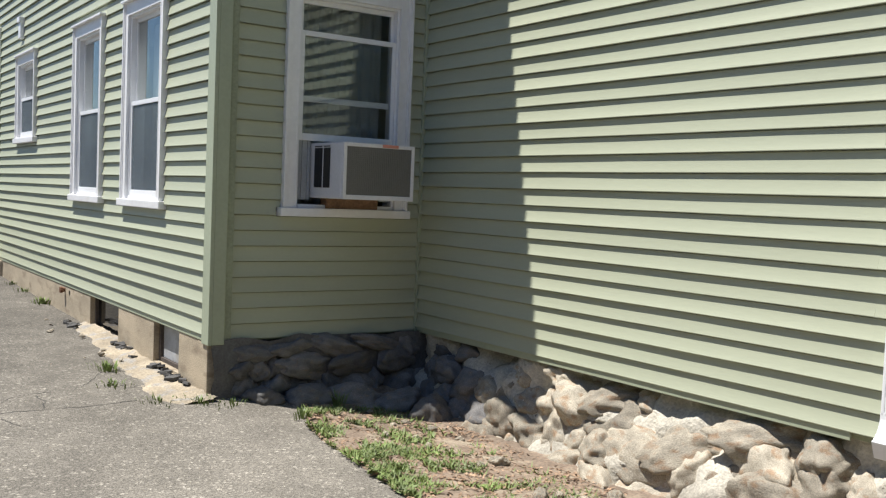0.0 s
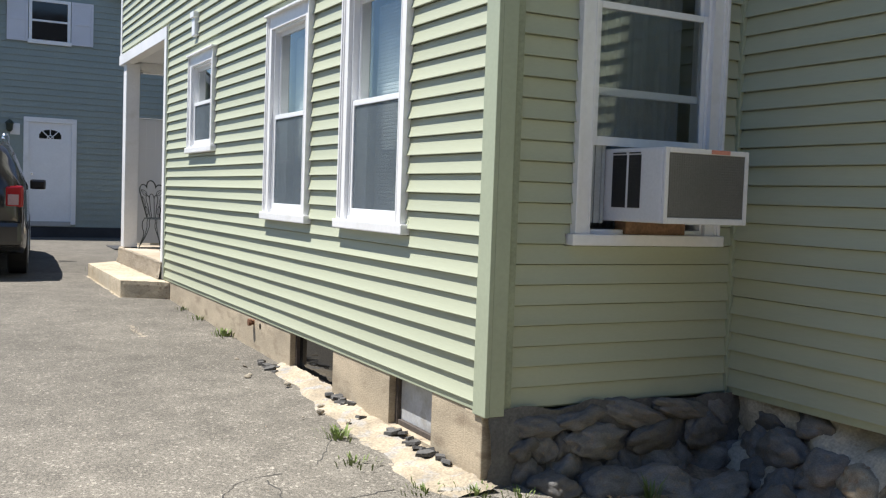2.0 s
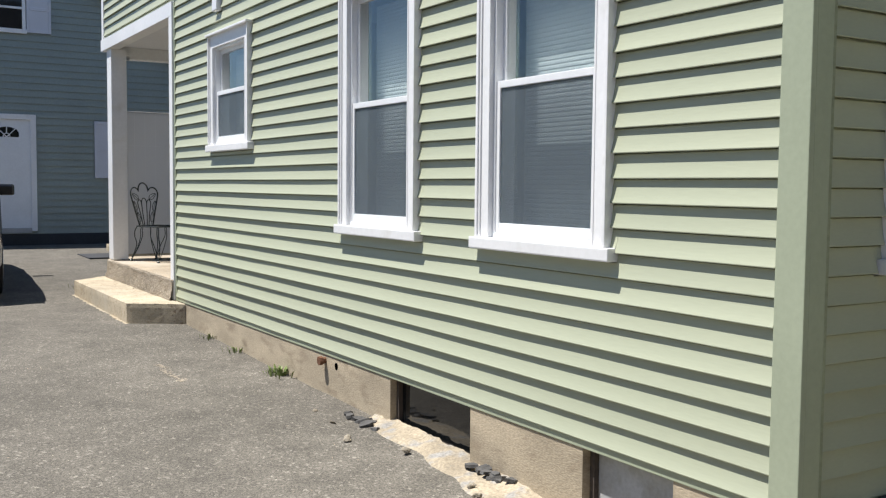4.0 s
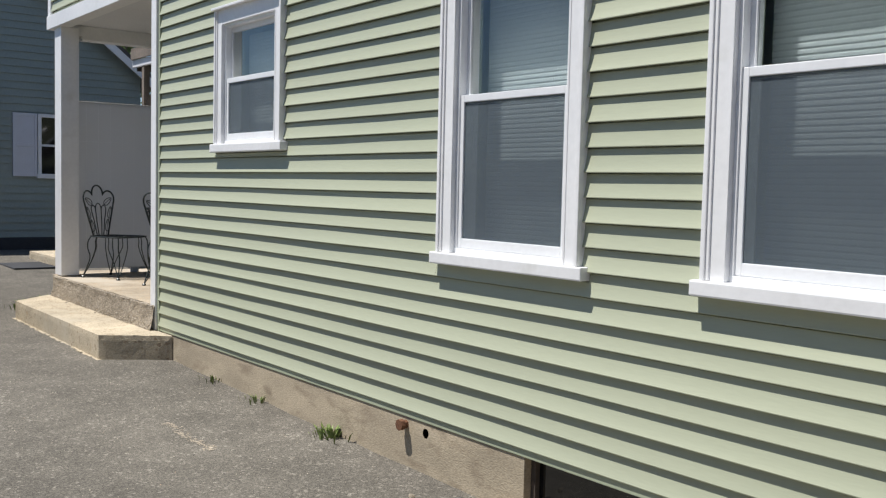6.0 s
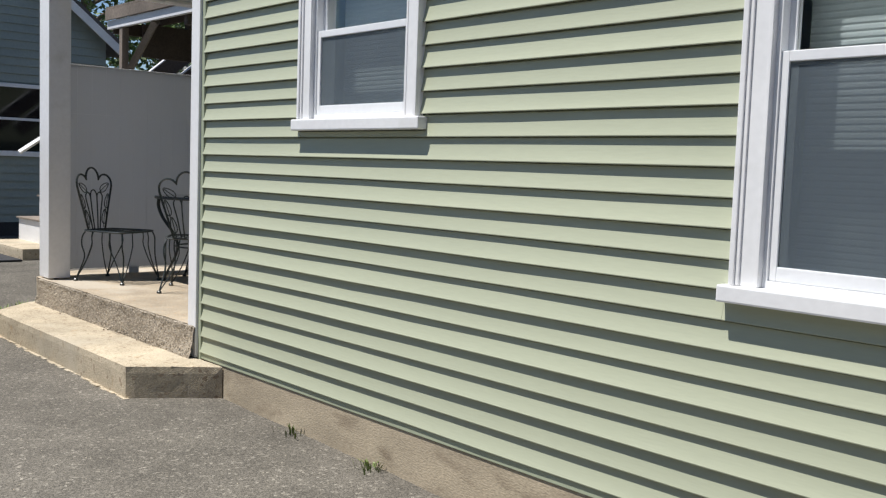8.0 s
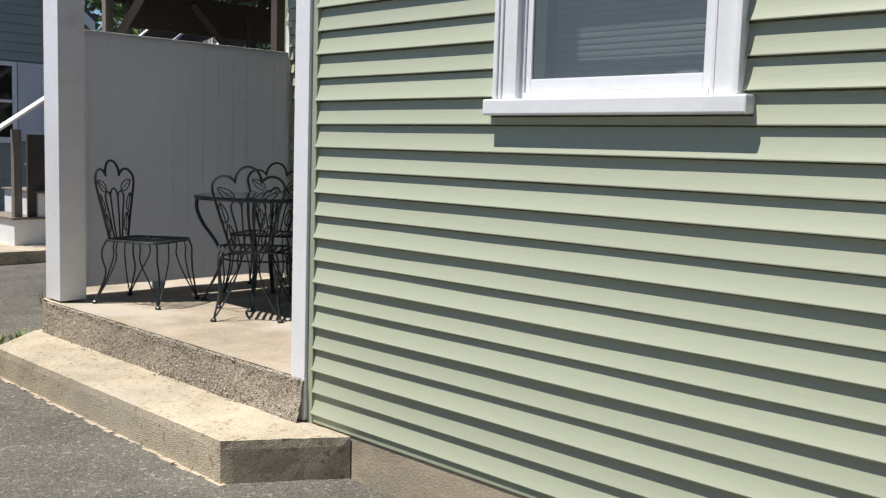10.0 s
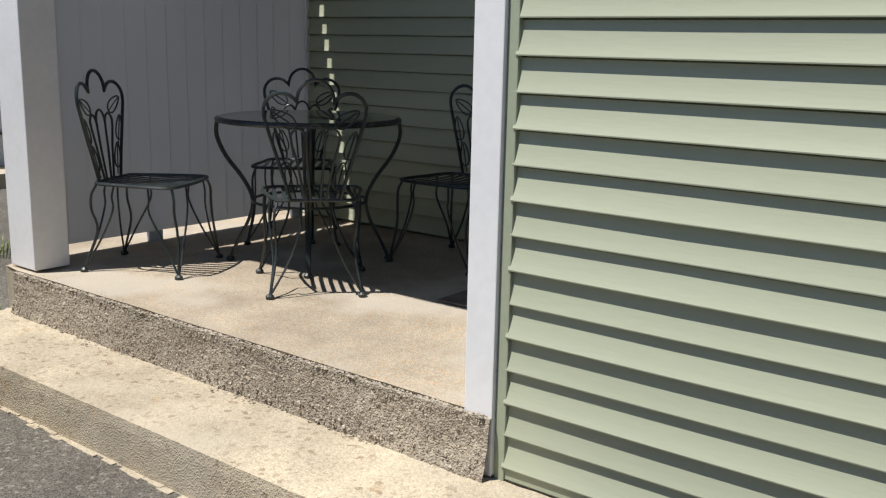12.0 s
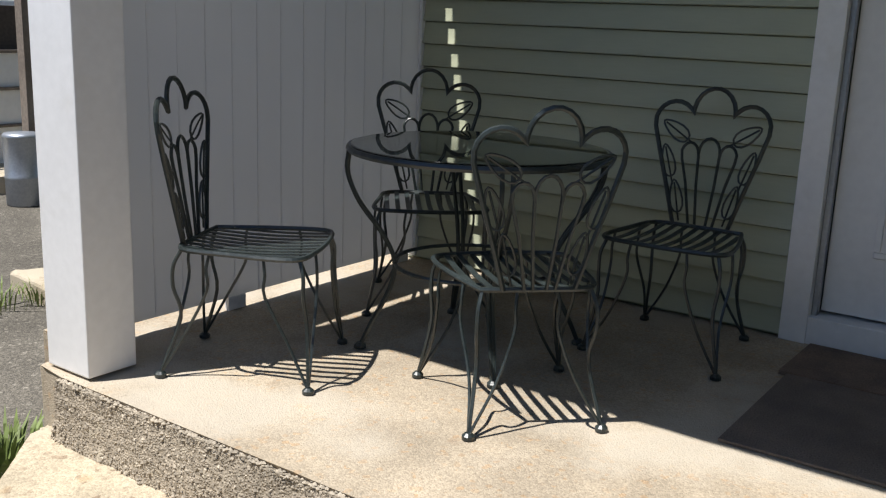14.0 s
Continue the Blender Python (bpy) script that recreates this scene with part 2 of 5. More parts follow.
GRASS = material("grass_blade", (0.17, 0.225, 0.065), 0.6, var=0.35, scale=4, grain=20, bump=0.0)
DRY = material("dry_leaf", (0.34, 0.23, 0.15), 0.8, var=0.4, scale=9, grain=20, bump=0.0)
BARK = material("bark", (0.11, 0.085, 0.065), 0.9, var=0.3, grain=40, bump=0.6)
BRASS = material("brass_lantern", (0.05, 0.06, 0.045), 0.5, metal=0.5, var=0.2)
STEEL = material("galvanised_can", (0.35, 0.38, 0.43), 0.4, metal=0.6, var=0.1)
REDTAG = material("red_tag", (0.55, 0.22, 0.17), 0.6, var=0.1, bump=0.0)
HATCH = material("grey_hatch_paint", (0.44, 0.45, 0.46), 0.6, var=0.1, scale=5, spot=(0.33, 0.32, 0.30), spot_at=0.6)
CRACK = material("crack_filler_dirt", (0.05, 0.047, 0.042), 0.95, var=0.3, scale=20, bump=0.0)
SILLWOOD = material("rusty_sill_wood", (0.20, 0.115, 0.065), 0.8, var=0.3, scale=8)

# ---- building blocks ----
PLACED = {}


def part(name, bm, mat, parent=None, label="", smooth=False):
    """Links a bmesh, given in world metres, as one mesh under its thing."""
    bmesh.ops.recalc_face_normals(bm, faces=bm.faces)
    me = bpy.data.meshes.new(name)
    bm.to_mesh(me)
    bm.free()
    me.materials.append(mat)
    if smooth:
        for p in me.polygons:
            p.use_smooth = True
    ob = new(name, me)
    if parent is not None:
        ob.parent = parent
        ob.matrix_parent_inverse = PLACED.get(parent.name, Matrix()).inverted()
    return tagged(ob, label)


def thing(name, place, label, category, group="", kind=""):
    ob = new(name)
    ob.empty_display_size = 0.1
    ob.location = place
    PLACED[ob.name] = Matrix.Translation(place)
    return tagged(ob, label, category, group, kind)


def structure(ob, label, category):
    return tagged(ob, label, category, kind="structure")


def box(bm, x0, x1, y0, y1, z0, z1, bevel=0.0, turn=None):
    x0, x1, y0, y1, z0, z1 = min(x0, x1), max(x0, x1), min(y0, y1), max(y0, y1), min(z0, z1), max(z0, z1)
    vs = [bm.verts.new((x, y, z)) for z in (z0, z1) for y in (y0, y1) for x in (x0, x1)]
    fs = [bm.faces.new([vs[i] for i in f]) for f in ((0, 2, 3, 1), (4, 5, 7, 6), (0, 1, 5, 4), (2, 6, 7, 3), (0, 4, 6, 2), (1, 3, 7, 5))]
    if turn is not None:
        bmesh.ops.transform(bm, matrix=turn, verts=vs)
    if bevel:
        es = list({e for f in fs for e in f.edges})
        bmesh.ops.bevel(bm, geom=es, offset=bevel, segments=2, affect="EDGES", profile=0.6)
    return vs


def boxes(name, spec, mat, parent, label="", bevel=0.004):
    bm = bmesh.new()
    for b in spec:
        box(bm, *b, bevel=bevel)
    return part(name, bm, mat, parent, label)


def prism(bm, outline, z0, z1, bevel=0.0):
    lo = [bm.verts.new((x, y, z0)) for x, y in outline]
    hi = [bm.verts.new((x, y, z1)) for x, y in outline]
    fs = [bm.faces.new(lo[::-1]), bm.faces.new(hi)]
    k = len(outline)
    for i in range(k):
        fs.append(bm.faces.new((lo[i], lo[(i + 1) % k], hi[(i + 1) % k], hi[i])))
    if bevel:
        bmesh.ops.bevel(bm, geom=list({e for f in fs for e in f.edges}), offset=bevel, segments=2, affect="EDGES")


def roughen(bm, step, amp, seed=0, keep_below=-9):
    """Cuts a solid into small faces and wears its surface unevenly."""
    for ax in range(3):
        cs = [v.co[ax] for v in bm.verts]
        k = 1
        while min(cs) + k * step < max(cs):
            no = [0, 0, 0]
            no[ax] = 1
            at = [0, 0, 0]
            at[ax] = min(cs) + k * step
            bmesh.ops.bisect_plane(bm, geom=bm.verts[:] + bm.edges[:] + bm.faces[:], plane_co=at, plane_no=no)
            k += 1
    bm.normal_update()
    for v in bm.verts:
        edge = max((e.calc_face_angle(0) for e in v.link_edges), default=0) > 0.7
        q = v.co * 9 + Vector((seed, 0, 0))
        d = noise.noise(q) * amp + noise.noise(q * 3.7) * amp * 0.5
        v.co += v.normal * (d * 0.35 - (abs(d) * 1.2 + amp * 0.7 if edge else 0))


def tube(bm, pts, r, sides=6, closed=False):
    """A rod of radius r (or a list of radii) swept along points."""
    pts = [Vector(p) for p in pts]
    k = len(pts)
    rs = r if isinstance(r, (list, tuple)) else [r] * k
    rings, up = [], None
    for i, p in enumerate(pts):
        a = pts[(i - 1) % k] if closed else pts[max(i - 1, 0)]
        c = pts[(i + 1) % k] if closed else pts[min(i + 1, k - 1)]
        d = (c - a).normalized()
        if up is None:
            up = Vector((0, 0, 1)) if abs(d.z) < 0.9 else Vector((1, 0, 0))
        s = d.cross(up).normalized()
        up = s.cross(d).normalized()
        rings.append([bm.verts.new(p + rs[i] * (math.cos(t) * s + math.sin(t) * up)) for t in (2 * math.pi * j / sides for j in range(sides))])
    for i in range(k if closed else k - 1):
        a, c = rings[i], rings[(i + 1) % k]
        for j in range(sides):
            bm.faces.new((a[j], a[(j + 1) % sides], c[(j + 1) % sides], c[j]))
    if not closed:
        bm.faces.new(rings[0][::-1])
        bm.faces.new(rings[-1])


def smooth_path(pts, n=5):
    """Points along a soft curve through the given ones."""
    P = [Vector(p) for p in pts]
    P = [P[0] * 2 - P[1]] + P + [P[-1] * 2 - P[-2]]
    out = []
    for i in range(1, len(P) - 2):
        for k in range(n):
            t = k / n
            a, b, c, d = P[i - 1], P[i], P[i + 1], P[i + 2]
            out.append(0.5 * (2 * b + (c - a) * t + (2 * a - 5 * b + 4 * c - d) * t * t + (3 * b - a - 3 * c + d) * t ** 3))
    out.append(P[-2])
    return out


def lathe(bm, profile, centre, sides=16):
    rings = []
    for r, z in profile:
        rings.append([bm.verts.new((centre[0] + r * math.cos(2 * math.pi * j / sides), centre[1] + r * math.sin(2 * math.pi * j / sides), z)) for j in range(sides)])
    for a, c in zip(rings, rings[1:]):
        for j in range(sides):
            bm.faces.new((a[j], a[(j + 1) % sides], c[(j + 1) % sides], c[j]))
    bm.faces.new(rings[0][::-1])
    bm.faces.new(rings[-1])


class Face:
    """An upright wall face: u runs along it, out away from it, z up."""
    def __init__(self, axis, at):
        self.axis, self.at = axis, at

    def p(self, u, out, z):
        return (self.at - out, u, z) if self.axis == "x" else (u, self.at - out, z)

    def box(self, bm, u0, u1, o0, o1, z0, z1, bevel=0.0):
        a, b = self.p(u0, o0, z0), self.p(u1, o1, z1)
        return box(bm, a[0], b[0], a[1], b[1], z0, z1, bevel)

    def piece(self, name, spec, mat, parent, label="", bevel=0.003):
        bm = bmesh.new()
        for s in spec:
            self.box(bm, *s, bevel=bevel)
        return part(name, bm, mat, parent, label)


def cells(u0, u1, z0, z1, holes):
    """The rectangles that are left of a wall around its openings."""
    us = sorted({u0, u1, *[min(max(h[i], u0), u1) for h in holes for i in (0, 1)]})
    out = []
    for a, b in zip(us, us[1:]):
        cut = sorted((max(h[2], z0), min(h[3], z1)) for h in holes if h[0] <= a + 1e-6 and h[1] >= b - 1e-6 and h[3] > z0 and h[2] < z1)
        at = z0
        for c, d in cut:
            if c > at + 1e-5:
                out.append((a, b, at, c))
            at = max(at, d)
        if at < z1 - 1e-5:
            out.append((a, b, at, z1))
    return out


def wall(name, face, u0, u1, z0, z1, thick, holes, mat, label):
    bm = bmesh.new()
    for a, b, c, d in cells(u0, u1, z0, z1, holes):
        face.box(bm, a, b, -thick, -0.022, c, d)
    return structure(part(name, bm, mat), label, "wall")


COURSE, LIP = 0.1016, 0.0178


def siding(parent, face, u0, u1, z0, z1, holes, mat, seed, name="siding_plank", seams=True, joined=False, course=COURSE, lip=LIP):
    """Lapped planks, one a course, cut round the openings, with overlapping joints here and there."""
    rnd = random.Random(seed)
    k, bm = 0, bmesh.new()
    while z0 + k * course < z1 - 0.01:
        a, b = z0 + k * course, min(z0 + (k + 1) * course, z1)
        cuts = []
        if seams and name == "siding_far" and u1 - u0 > 2.5:
            cuts = [rnd.uniform(u0 + 0.4, u1 - 0.4)] if rnd.random() < 0.22 else []
        for c0, c1, d0, d1 in cells(u0, u1, a, b, [h for h in holes if h[3] > a + 1e-4 and h[2] < b - 1e-4]):
            at = [c0] + sorted(c for c in cuts if c0 + 0.15 < c < c1 - 0.15) + [c1]
            for i, (p, q) in enumerate(zip(at, at[1:])):
                proud = 0.0006 * (i % 2)
                deep = lip * (0.90 if k % 2 else 1.12)

                def out(z):
                    return 0.002 + deep * max(0.0, 1 - (z - a) / course) ** 1.6 + proud
                wob = 0.0011
                n = max(2, int((q - p) / 0.5) + 1)
                rows = []
                for j in range(n):
                    u = p + (q - p) * j / (n - 1)
                    w = rnd.uniform(-wob, wob)
                    h = rnd.uniform(-0.0008, 0.0008)
                    lo = out(d0)
                    groove = min(0.006, 0.4 * (d1 - d0))
                    prof = [(-0.014, d0 + 0.004), (lo - 0.003 + w, d0 + 0.001 + h), (lo - 0.0006 + w, d0 - 0.0005 + h), (lo + w, d0 + 0.003 + h)] + [(out(d0 + (d1 - d0) * f) + w * (1 - f), d0 + (d1 - d0) * f) for f in (0.16, 0.34, 0.55, 0.78)] + [(out(d1 - groove), d1 - groove), (-0.0135, d1 - groove * 0.55), (-0.0145, d1 + 0.006)]
                    rows.append([face.p(u, o, z) for o, z in prof])
                front = [[bm.verts.new(q) for q in r[3:9]] for r in rows]
                slot = [[bm.verts.new(q) for q in r[8:]] for r in rows]
                under = [[bm.verts.new(q) for q in r[:4]] for r in rows]
                for sheet_rows, soft in ((front, True), (slot, False), (under, False)):
                    for r, s in zip(sheet_rows, sheet_rows[1:]):
                        for m in range(len(r) - 1):
                            bm.faces.new((r[m], r[m + 1], s[m + 1], s[m])).smooth = soft
                bm.faces.new([bm.verts.new(q) for q in rows[0]])
                bm.faces.new([bm.verts.new(q) for q in rows[-1]][::-1])
        if not joined:
            part(name, bm, mat, parent)
            bm = bmesh.new()
        k += 1
    if joined:
        return tagged(part(name, bm, mat, parent), kind="stuff")
    bm.free()


def window(name, face, u0, u1, sill0, z1, meet, label, cas=0.10, blind=True, sill_over=0.035, screen=True, outer=0.032, lower_gap=0.0, curtain=False):
    """A double-hung window: casing boards, a sill, two sashes with panes, an insect screen outside, a blind inside. u0..u1 is the outer casing."""
    c = face.p((u0 + u1) / 2, 0, sill0)
    w = thing(name, c, label, "window", kind="structure")
    z0 = sill0 + 0.058
    i0, i1, it = u0 + cas, u1 - cas, z1 - cas
    for a, b in ((u0, i0), (i1, u1)):
        bm = bmesh.new()
        face.box(bm, a, b, 0.0, outer, z0, z1, 0.003)
        inner = (b - 0.012, b) if a == u0 else (a, a + 0.012)
        face.box(bm, *inner, outer - 0.002, outer + 0.003, z0 + 0.002, it, 0.002)
        band = (a, a + 0.02) if a == u0 else (b - 0.02, b)
        face.box(bm, *band, outer - 0.002, outer + 0.016, z0 + 0.001, z1 - 0.001, 0.004)
        step = (a + 0.02, a + 0.034) if a == u0 else (b - 0.034, b - 0.02)
        face.box(bm, *step, outer - 0.002, outer + 0.008, z0 + 0.0015, z1 - 0.0015, 0.003)
        part("casing_board", bm, WHITE, w)
    face.piece("head_casing", [(i0, i1, 0.0, outer - 0.001, it, z1), (u0 - 0.015, u1 + 0.015, 0.0, outer + 0.032, z1, z1 + 0.018)], WHITE, w)
    face.piece("window_sill", [(u0 - sill_over, u1 + sill_over, -0.02, outer + 0.028, sill0, z0)], WHITE, w, bevel=0.007)
    # frame of the unit, set back in the opening
    fr = 0.018
    face.piece("window_frame", [(i0, i0 + fr, -0.11, 0.010, z0, it), (i1 - fr, i1, -0.11, 0.010, z0, it), (i0 + fr, i1 - fr, -0.11, 0.010, it - fr, it), (i0 + fr, i1 - fr, -0.11, 0.014, z0, z0 + 0.024)], VINYL, w)
    a, b = i0 + fr, i1 - fr
    st = 0.026
    lo = z0 + 0.025 + lower_gap
    low_top = meet + lower_gap
    for nm, s0, s1, dep in (("upper_sash", meet - 0.02, it - fr, -0.030), ("lower_sash", lo, low_top + 0.02, 0.002)):
        rail = 0.046 if nm == "lower_sash" else 0.04
        sash = face.piece(nm, [(a, a + st, dep - 0.028, dep, s0, s1), (b - st, b, dep - 0.03, dep, s0, s1), (a + st, b - st, dep - 0.03, dep, s0, s0 + rail), (a + st, b - st, dep - 0.03, dep, s1 - 0.034, s1)], VINYL, w)
        pane = face.piece("pane", [(a + st, b - st, dep - 0.016, dep - 0.011, s0 + rail, s1 - 0.034)], GLASS, sash, bevel=0)
        pane.visible_shadow = False
    if screen:
        face.piece("insect_screen", [(a + st, b - st, -0.0068, -0.0058, lo + 0.046, meet - 0.014)], SCREEN, w, bevel=0)
    if blind:
        bm = bmesh.new()
        z = it - 0.05
        while z > z0 + 0.03:
            o = -0.17
            vs = [bm.verts.new(face.p(u, o + oo, z - zz)) for oo, zz in ((0.0, 0.0), (0.0022, 0.008), (0.0028, 0.018), (0.0008, 0.0245)) for u in (a, b)]
            for j in (0, 2, 4):
                bm.faces.new((vs[j], vs[j + 1], vs[j + 3], vs[j + 2]))
            z -= 0.0225
        part("blind", bm, BLIND, w, "pale closed horizontal blind")
    if curtain:
        bm = bmesh.new()
        prev = None
        for j in range(41):
            u = a + (b - a) * j / 40
            o = -0.22 + 0.012 * math.sin(j * 1.3)
            now = [bm.verts.new(face.p(u, o, z)) for z in (z0, it)]
            if prev:
                bm.faces.new((prev[0], now[0], now[1], prev[1]))
            prev = now
        part("curtain", bm, CURTAIN, w)
    return w

# ---- the plan ----
FX, CY, SY, RX = 2.10, 5.53, 5.58, 3.68          # driveway wall, house corner, air-conditioner wall, set-back wall
END, FAR, BX = 12.735, 15.76, 4.10      # wall's end at the porch, far end of the storey above, porch back wall
BASE, TOP = 0.545, 5.45                # foot of the siding, eaves
SLAB_Z, STEP_Z = 0.735, 0.538
drive, side, setback, back = Face("x", FX), Face("y", SY), Face("x", RX), Face("x", BX)


def ground_z(x, y):
    ys = (-60, -8, 0, 3.2, 4.6, 5.5, 8, 10, 12.5, 16, 22, 80)
    zs = (-0.5, -0.12, 0.06, 0.11, 0.145, 0.178, 0.255, 0.292, 0.345, 0.372, 0.47, 0.5)
    z = float(np.interp(y, ys, zs))
    z -= 0.10 * float(np.interp(x, (2.2, 3.3), (0, 1))) * float(np.interp(y, (1.0, 3.6, 5.2, 5.6), (0.3, 1, 1, 0)))
    return z


# ground: one sheet to the horizon, finer near the walk
def axis_steps(fine0, fine1, step, far):
    v = list(np.arange(fine0, fine1 + 1e-6, step))
    d = step
    lo, hi = [], []
    while d < far:
        d *= 1.6
        lo.append(fine0 - d)
        hi.append(fine1 + d)
    return lo[::-1] + v + hi


def sheet(name, xs, ys, inside, dz, mat, rough=0.0):
    bm = bmesh.new()
    grid = {}
    for i, x in enumerate(xs):
        for j, y in enumerate(ys):
            if inside(x, y):
                grid[i, j] = bm.verts.new((x, y, ground_z(x, y) + (dz(x, y) if callable(dz) else dz) + rough * (noise.noise((x * 3, y * 3, 0)) + 0.5 * noise.noise((x * 11, y * 11, 3)))))
    for i, j in grid:
        q = [(i, j), (i + 1, j), (i + 1, j + 1), (i, j + 1)]
        if all(k in grid for k in q):
            bm.faces.new([grid[k] for k in q])
    return part(name, bm, mat, smooth=True)


ground = sheet("ground", axis_steps(-4, 6, 0.1, 900), axis_steps(-4, 24, 0.1, 900), lambda x, y: True, 0.0, ASPHALT, 0.006)
structure(ground, "weathered grey asphalt driveway", "ground")


def bed_edge(y):
    return float(np.interp(y, (-3, 2.6, 3.2, 3.9, 4.5, 4.85, 5.2), (2.35, 2.18, 2.2, 2.27, 2.33, 2.42, 2.62))) + 0.03 * noise.noise((0, y * 3, 1))


bed = sheet("planting_bed", list(np.arange(2.0, 3.8, 0.04)), list(np.arange(-3, 5.62, 0.04)), lambda x, y: x > bed_edge(y) - 0.04 and y < 5.6, lambda x, y: -0.012 + 0.03 * min(1, (x - bed_edge(y)) / 0.12), DIRT, 0.014)
structure(bed, "bed of brown mulch and soil beside the asphalt", "soil")

# ---- the green house ----
W2, W1, WS = (6.470, 7.440), (8.055, 9.020), (10.650, 11.625)
WINZ, WINTOP, MEET = 1.356, 2.925, 2.145
SMZ, SMTOP, SMMEET = 1.933, 2.905, 2.42
ACW = (2.575, 3.54)


def hole(w, z0, z1, cas=0.10):
    return (w[0] + cas, w[1] - cas, z0 + 0.058, z1 - cas)


def cover(w, z0, z1, over=0.035):
    return [(w[0], w[1], z0 + 0.05, z1 + 0.018), (w[0] - over, w[1] + over, z0, z0 + 0.058)]


fac_holes = [hole(W2, WINZ, WINTOP), hole(W1, WINZ, WINTOP), hole(WS, SMZ, SMTOP)]
porch_hole = (END, FAR, -1, 3.37)
wall_drive = wall("wall_west", drive, CY + 0.01, FAR, BASE, TOP, 0.14, fac_holes + [porch_hole], SHEATH, "sage green vinyl-sided house wall beside the driveway")
wall_side = wall("wall_south", side, FX + 0.01, RX + 0.15, BASE, TOP, 0.14, [hole(ACW, WINZ, WINTOP)], SHEATH, "short sage green vinyl-sided wall in shade")
wall_set = wall("wall_setback", setback, -7.0, SY + 0.14, BASE, TOP, 0.14, [], SHEATH, "long sage green vinyl-sided set-back wall")
DOORY = (12.83, 13.765)
back_hole = (DOORY[0] - 0.03, DOORY[1] + 0.03, SLAB_Z, 2.83)
wall_back = wall("wall_porch", back, END, FAR, 0.4, 3.36, 0.14, [back_hole], SHEATH, "shaded sage green vinyl-sided porch wall")
bm = bmesh.new()
box(bm, FX + 0.02, BX + 0.1, END - 0.12, END, 0.4, 3.36)
structure(part("wall_porch_end", bm, SHEATH), "plain end wall of the porch", "wall")
bm = bmesh.new()
box(bm, FX + 0.14, 9, FAR - 0.14, FAR, 3.37, TOP)
box(bm, BX + 0.14, 9, FAR - 0.14, FAR, 0.3, 3.37)
box(bm, 8.9, 9, -7, FAR, 0.0, TOP)
box(bm, RX + 0.14, 9, -7, -6.86, 0.0, TOP)
structure(part("wall_rear", bm, SAGE_TRIM), "plain sage green rear walls of the house", "wall")
# unseen closing wall behind the camera, made tall to hold back southern skylight
bm = bmesh.new()
box(bm, -10, 3.6, -8.8, -8.5, -0.6, 7.5)
structure(part("wall_behind", bm, NEARBLACK), "plain dark unseen wall that closes the yard and blocks low sky", "wall")
# added wall, never in view: cuts the western sky to deepen the shade
bm = bmesh.new()
box(bm, -10.3, -10, -8.8, 16, -0.6, 7.5)
structure(part("wall_neighbour", bm, SLATE), "plain grey unseen wall added opposite the driveway to block skylight", "wall")
bm = bmesh.new()
box(bm, FX + 0.141, 8.9, CY + 0.15, FAR - 0.14, BASE - 0.12, BASE - 0.02)
structure(part("floor", bm, ROOM), "dark indoor floor", "floor")
# eaves
bm = bmesh.new()
box(bm, FX - 0.42, 9.4, CY - 0.31, FAR + 0.3, TOP, TOP + 0.2)
box(bm, RX - 0.3, 9.4, -7.4, CY - 0.31, TOP + 0.002, TOP + 0.2)
box(bm, FX - 0.1, 9.2, CY - 0.1, FAR + 0.1, TOP + 0.2, TOP + 0.9)
structure(part("roof_green_house", bm, ROOF), "grey shingled roof with boxed eaves", "roof")

z_first = 0.58
# starter strips
for nm, fc, u0, u1, par in (("starter_strip", drive, CY + 0.1, END, wall_drive), ("starter_strip", side, FX + 0.1, RX, wall_side), ("starter_strip", setback, 2.08, SY - 0.02, wall_set)):
    fc.piece(nm, [(u0, u1, 0.0, 0.012, BASE - 0.005, z_first + 0.003)], SAGE_TRIM, par)


def block_out(ws):
    return [c for w in ws for c in w]


siding(wall_drive, drive, CY + 0.10, FAR - 0.07, z_first, TOP, block_out([cover(W2, WINZ, WINTOP), cover(W1, WINZ, WINTOP), cover(WS, SMZ, SMTOP), [(END - 0.03, FAR, -1, 3.392), (11.36, 11.5, 3.09, 3.34)]]), SAGE, 1)
siding(wall_side, side, FX + 0.10, RX - 0.02, z_first - 0.03, TOP, block_out([cover(ACW, WINZ, WINTOP)]), SAGE, 2)
siding(wall_set, setback, 2.0, SY - 0.03, z_first, TOP, [], SAGE, 3)
siding(wall_set, setback, -7.0, 2.0, z_first, TOP, [], SAGE, 4, name="siding_far", joined=True)
siding(wall_back, back, END, FAR - 0.07, SLAB_Z + 0.02, 3.35, [(DOORY[0] - 0.10, DOORY[1] + 0.10, -1, 2.94)], SAGE, 5)

# corner posts and trims
bm = bmesh.new()
drive.box(bm, CY - 0.024, CY + 0.098, 0.0, 0.024, BASE - 0.02, TOP, 0.004)
box(bm, FX + 0.0005, FX + 0.085, CY - 0.022, SY, BASE - 0.018, TOP, 0.004)
structure(part("corner_trim", bm, SAGE_TRIM), "sage green vinyl outside corner post", "trim")
bm = bmesh.new()
box(bm, RX - 0.028, RX - 0.002, SY - 0.030, SY - 0.002, BASE - 0.01, TOP, 0.003)
structure(part("inside_corner_trim", bm, SAGE_TRIM), "narrow sage green inside corner strip", "trim")
bm = bmesh.new()
drive.box(bm, END - 0.038, END - 0.002, 0.0, 0.018, BASE - 0.02, 3.37, 0.003)
part_j = structure(part("siding_channel", bm, SAGE_TRIM), "sage green siding channel at the porch corner", "trim")
bm = bmesh.new()
box(bm, FX - 0.034, FX + 0.10, END + 0.0, END + 0.105, STEP_Z + 0.005, 3.25, 0.004)
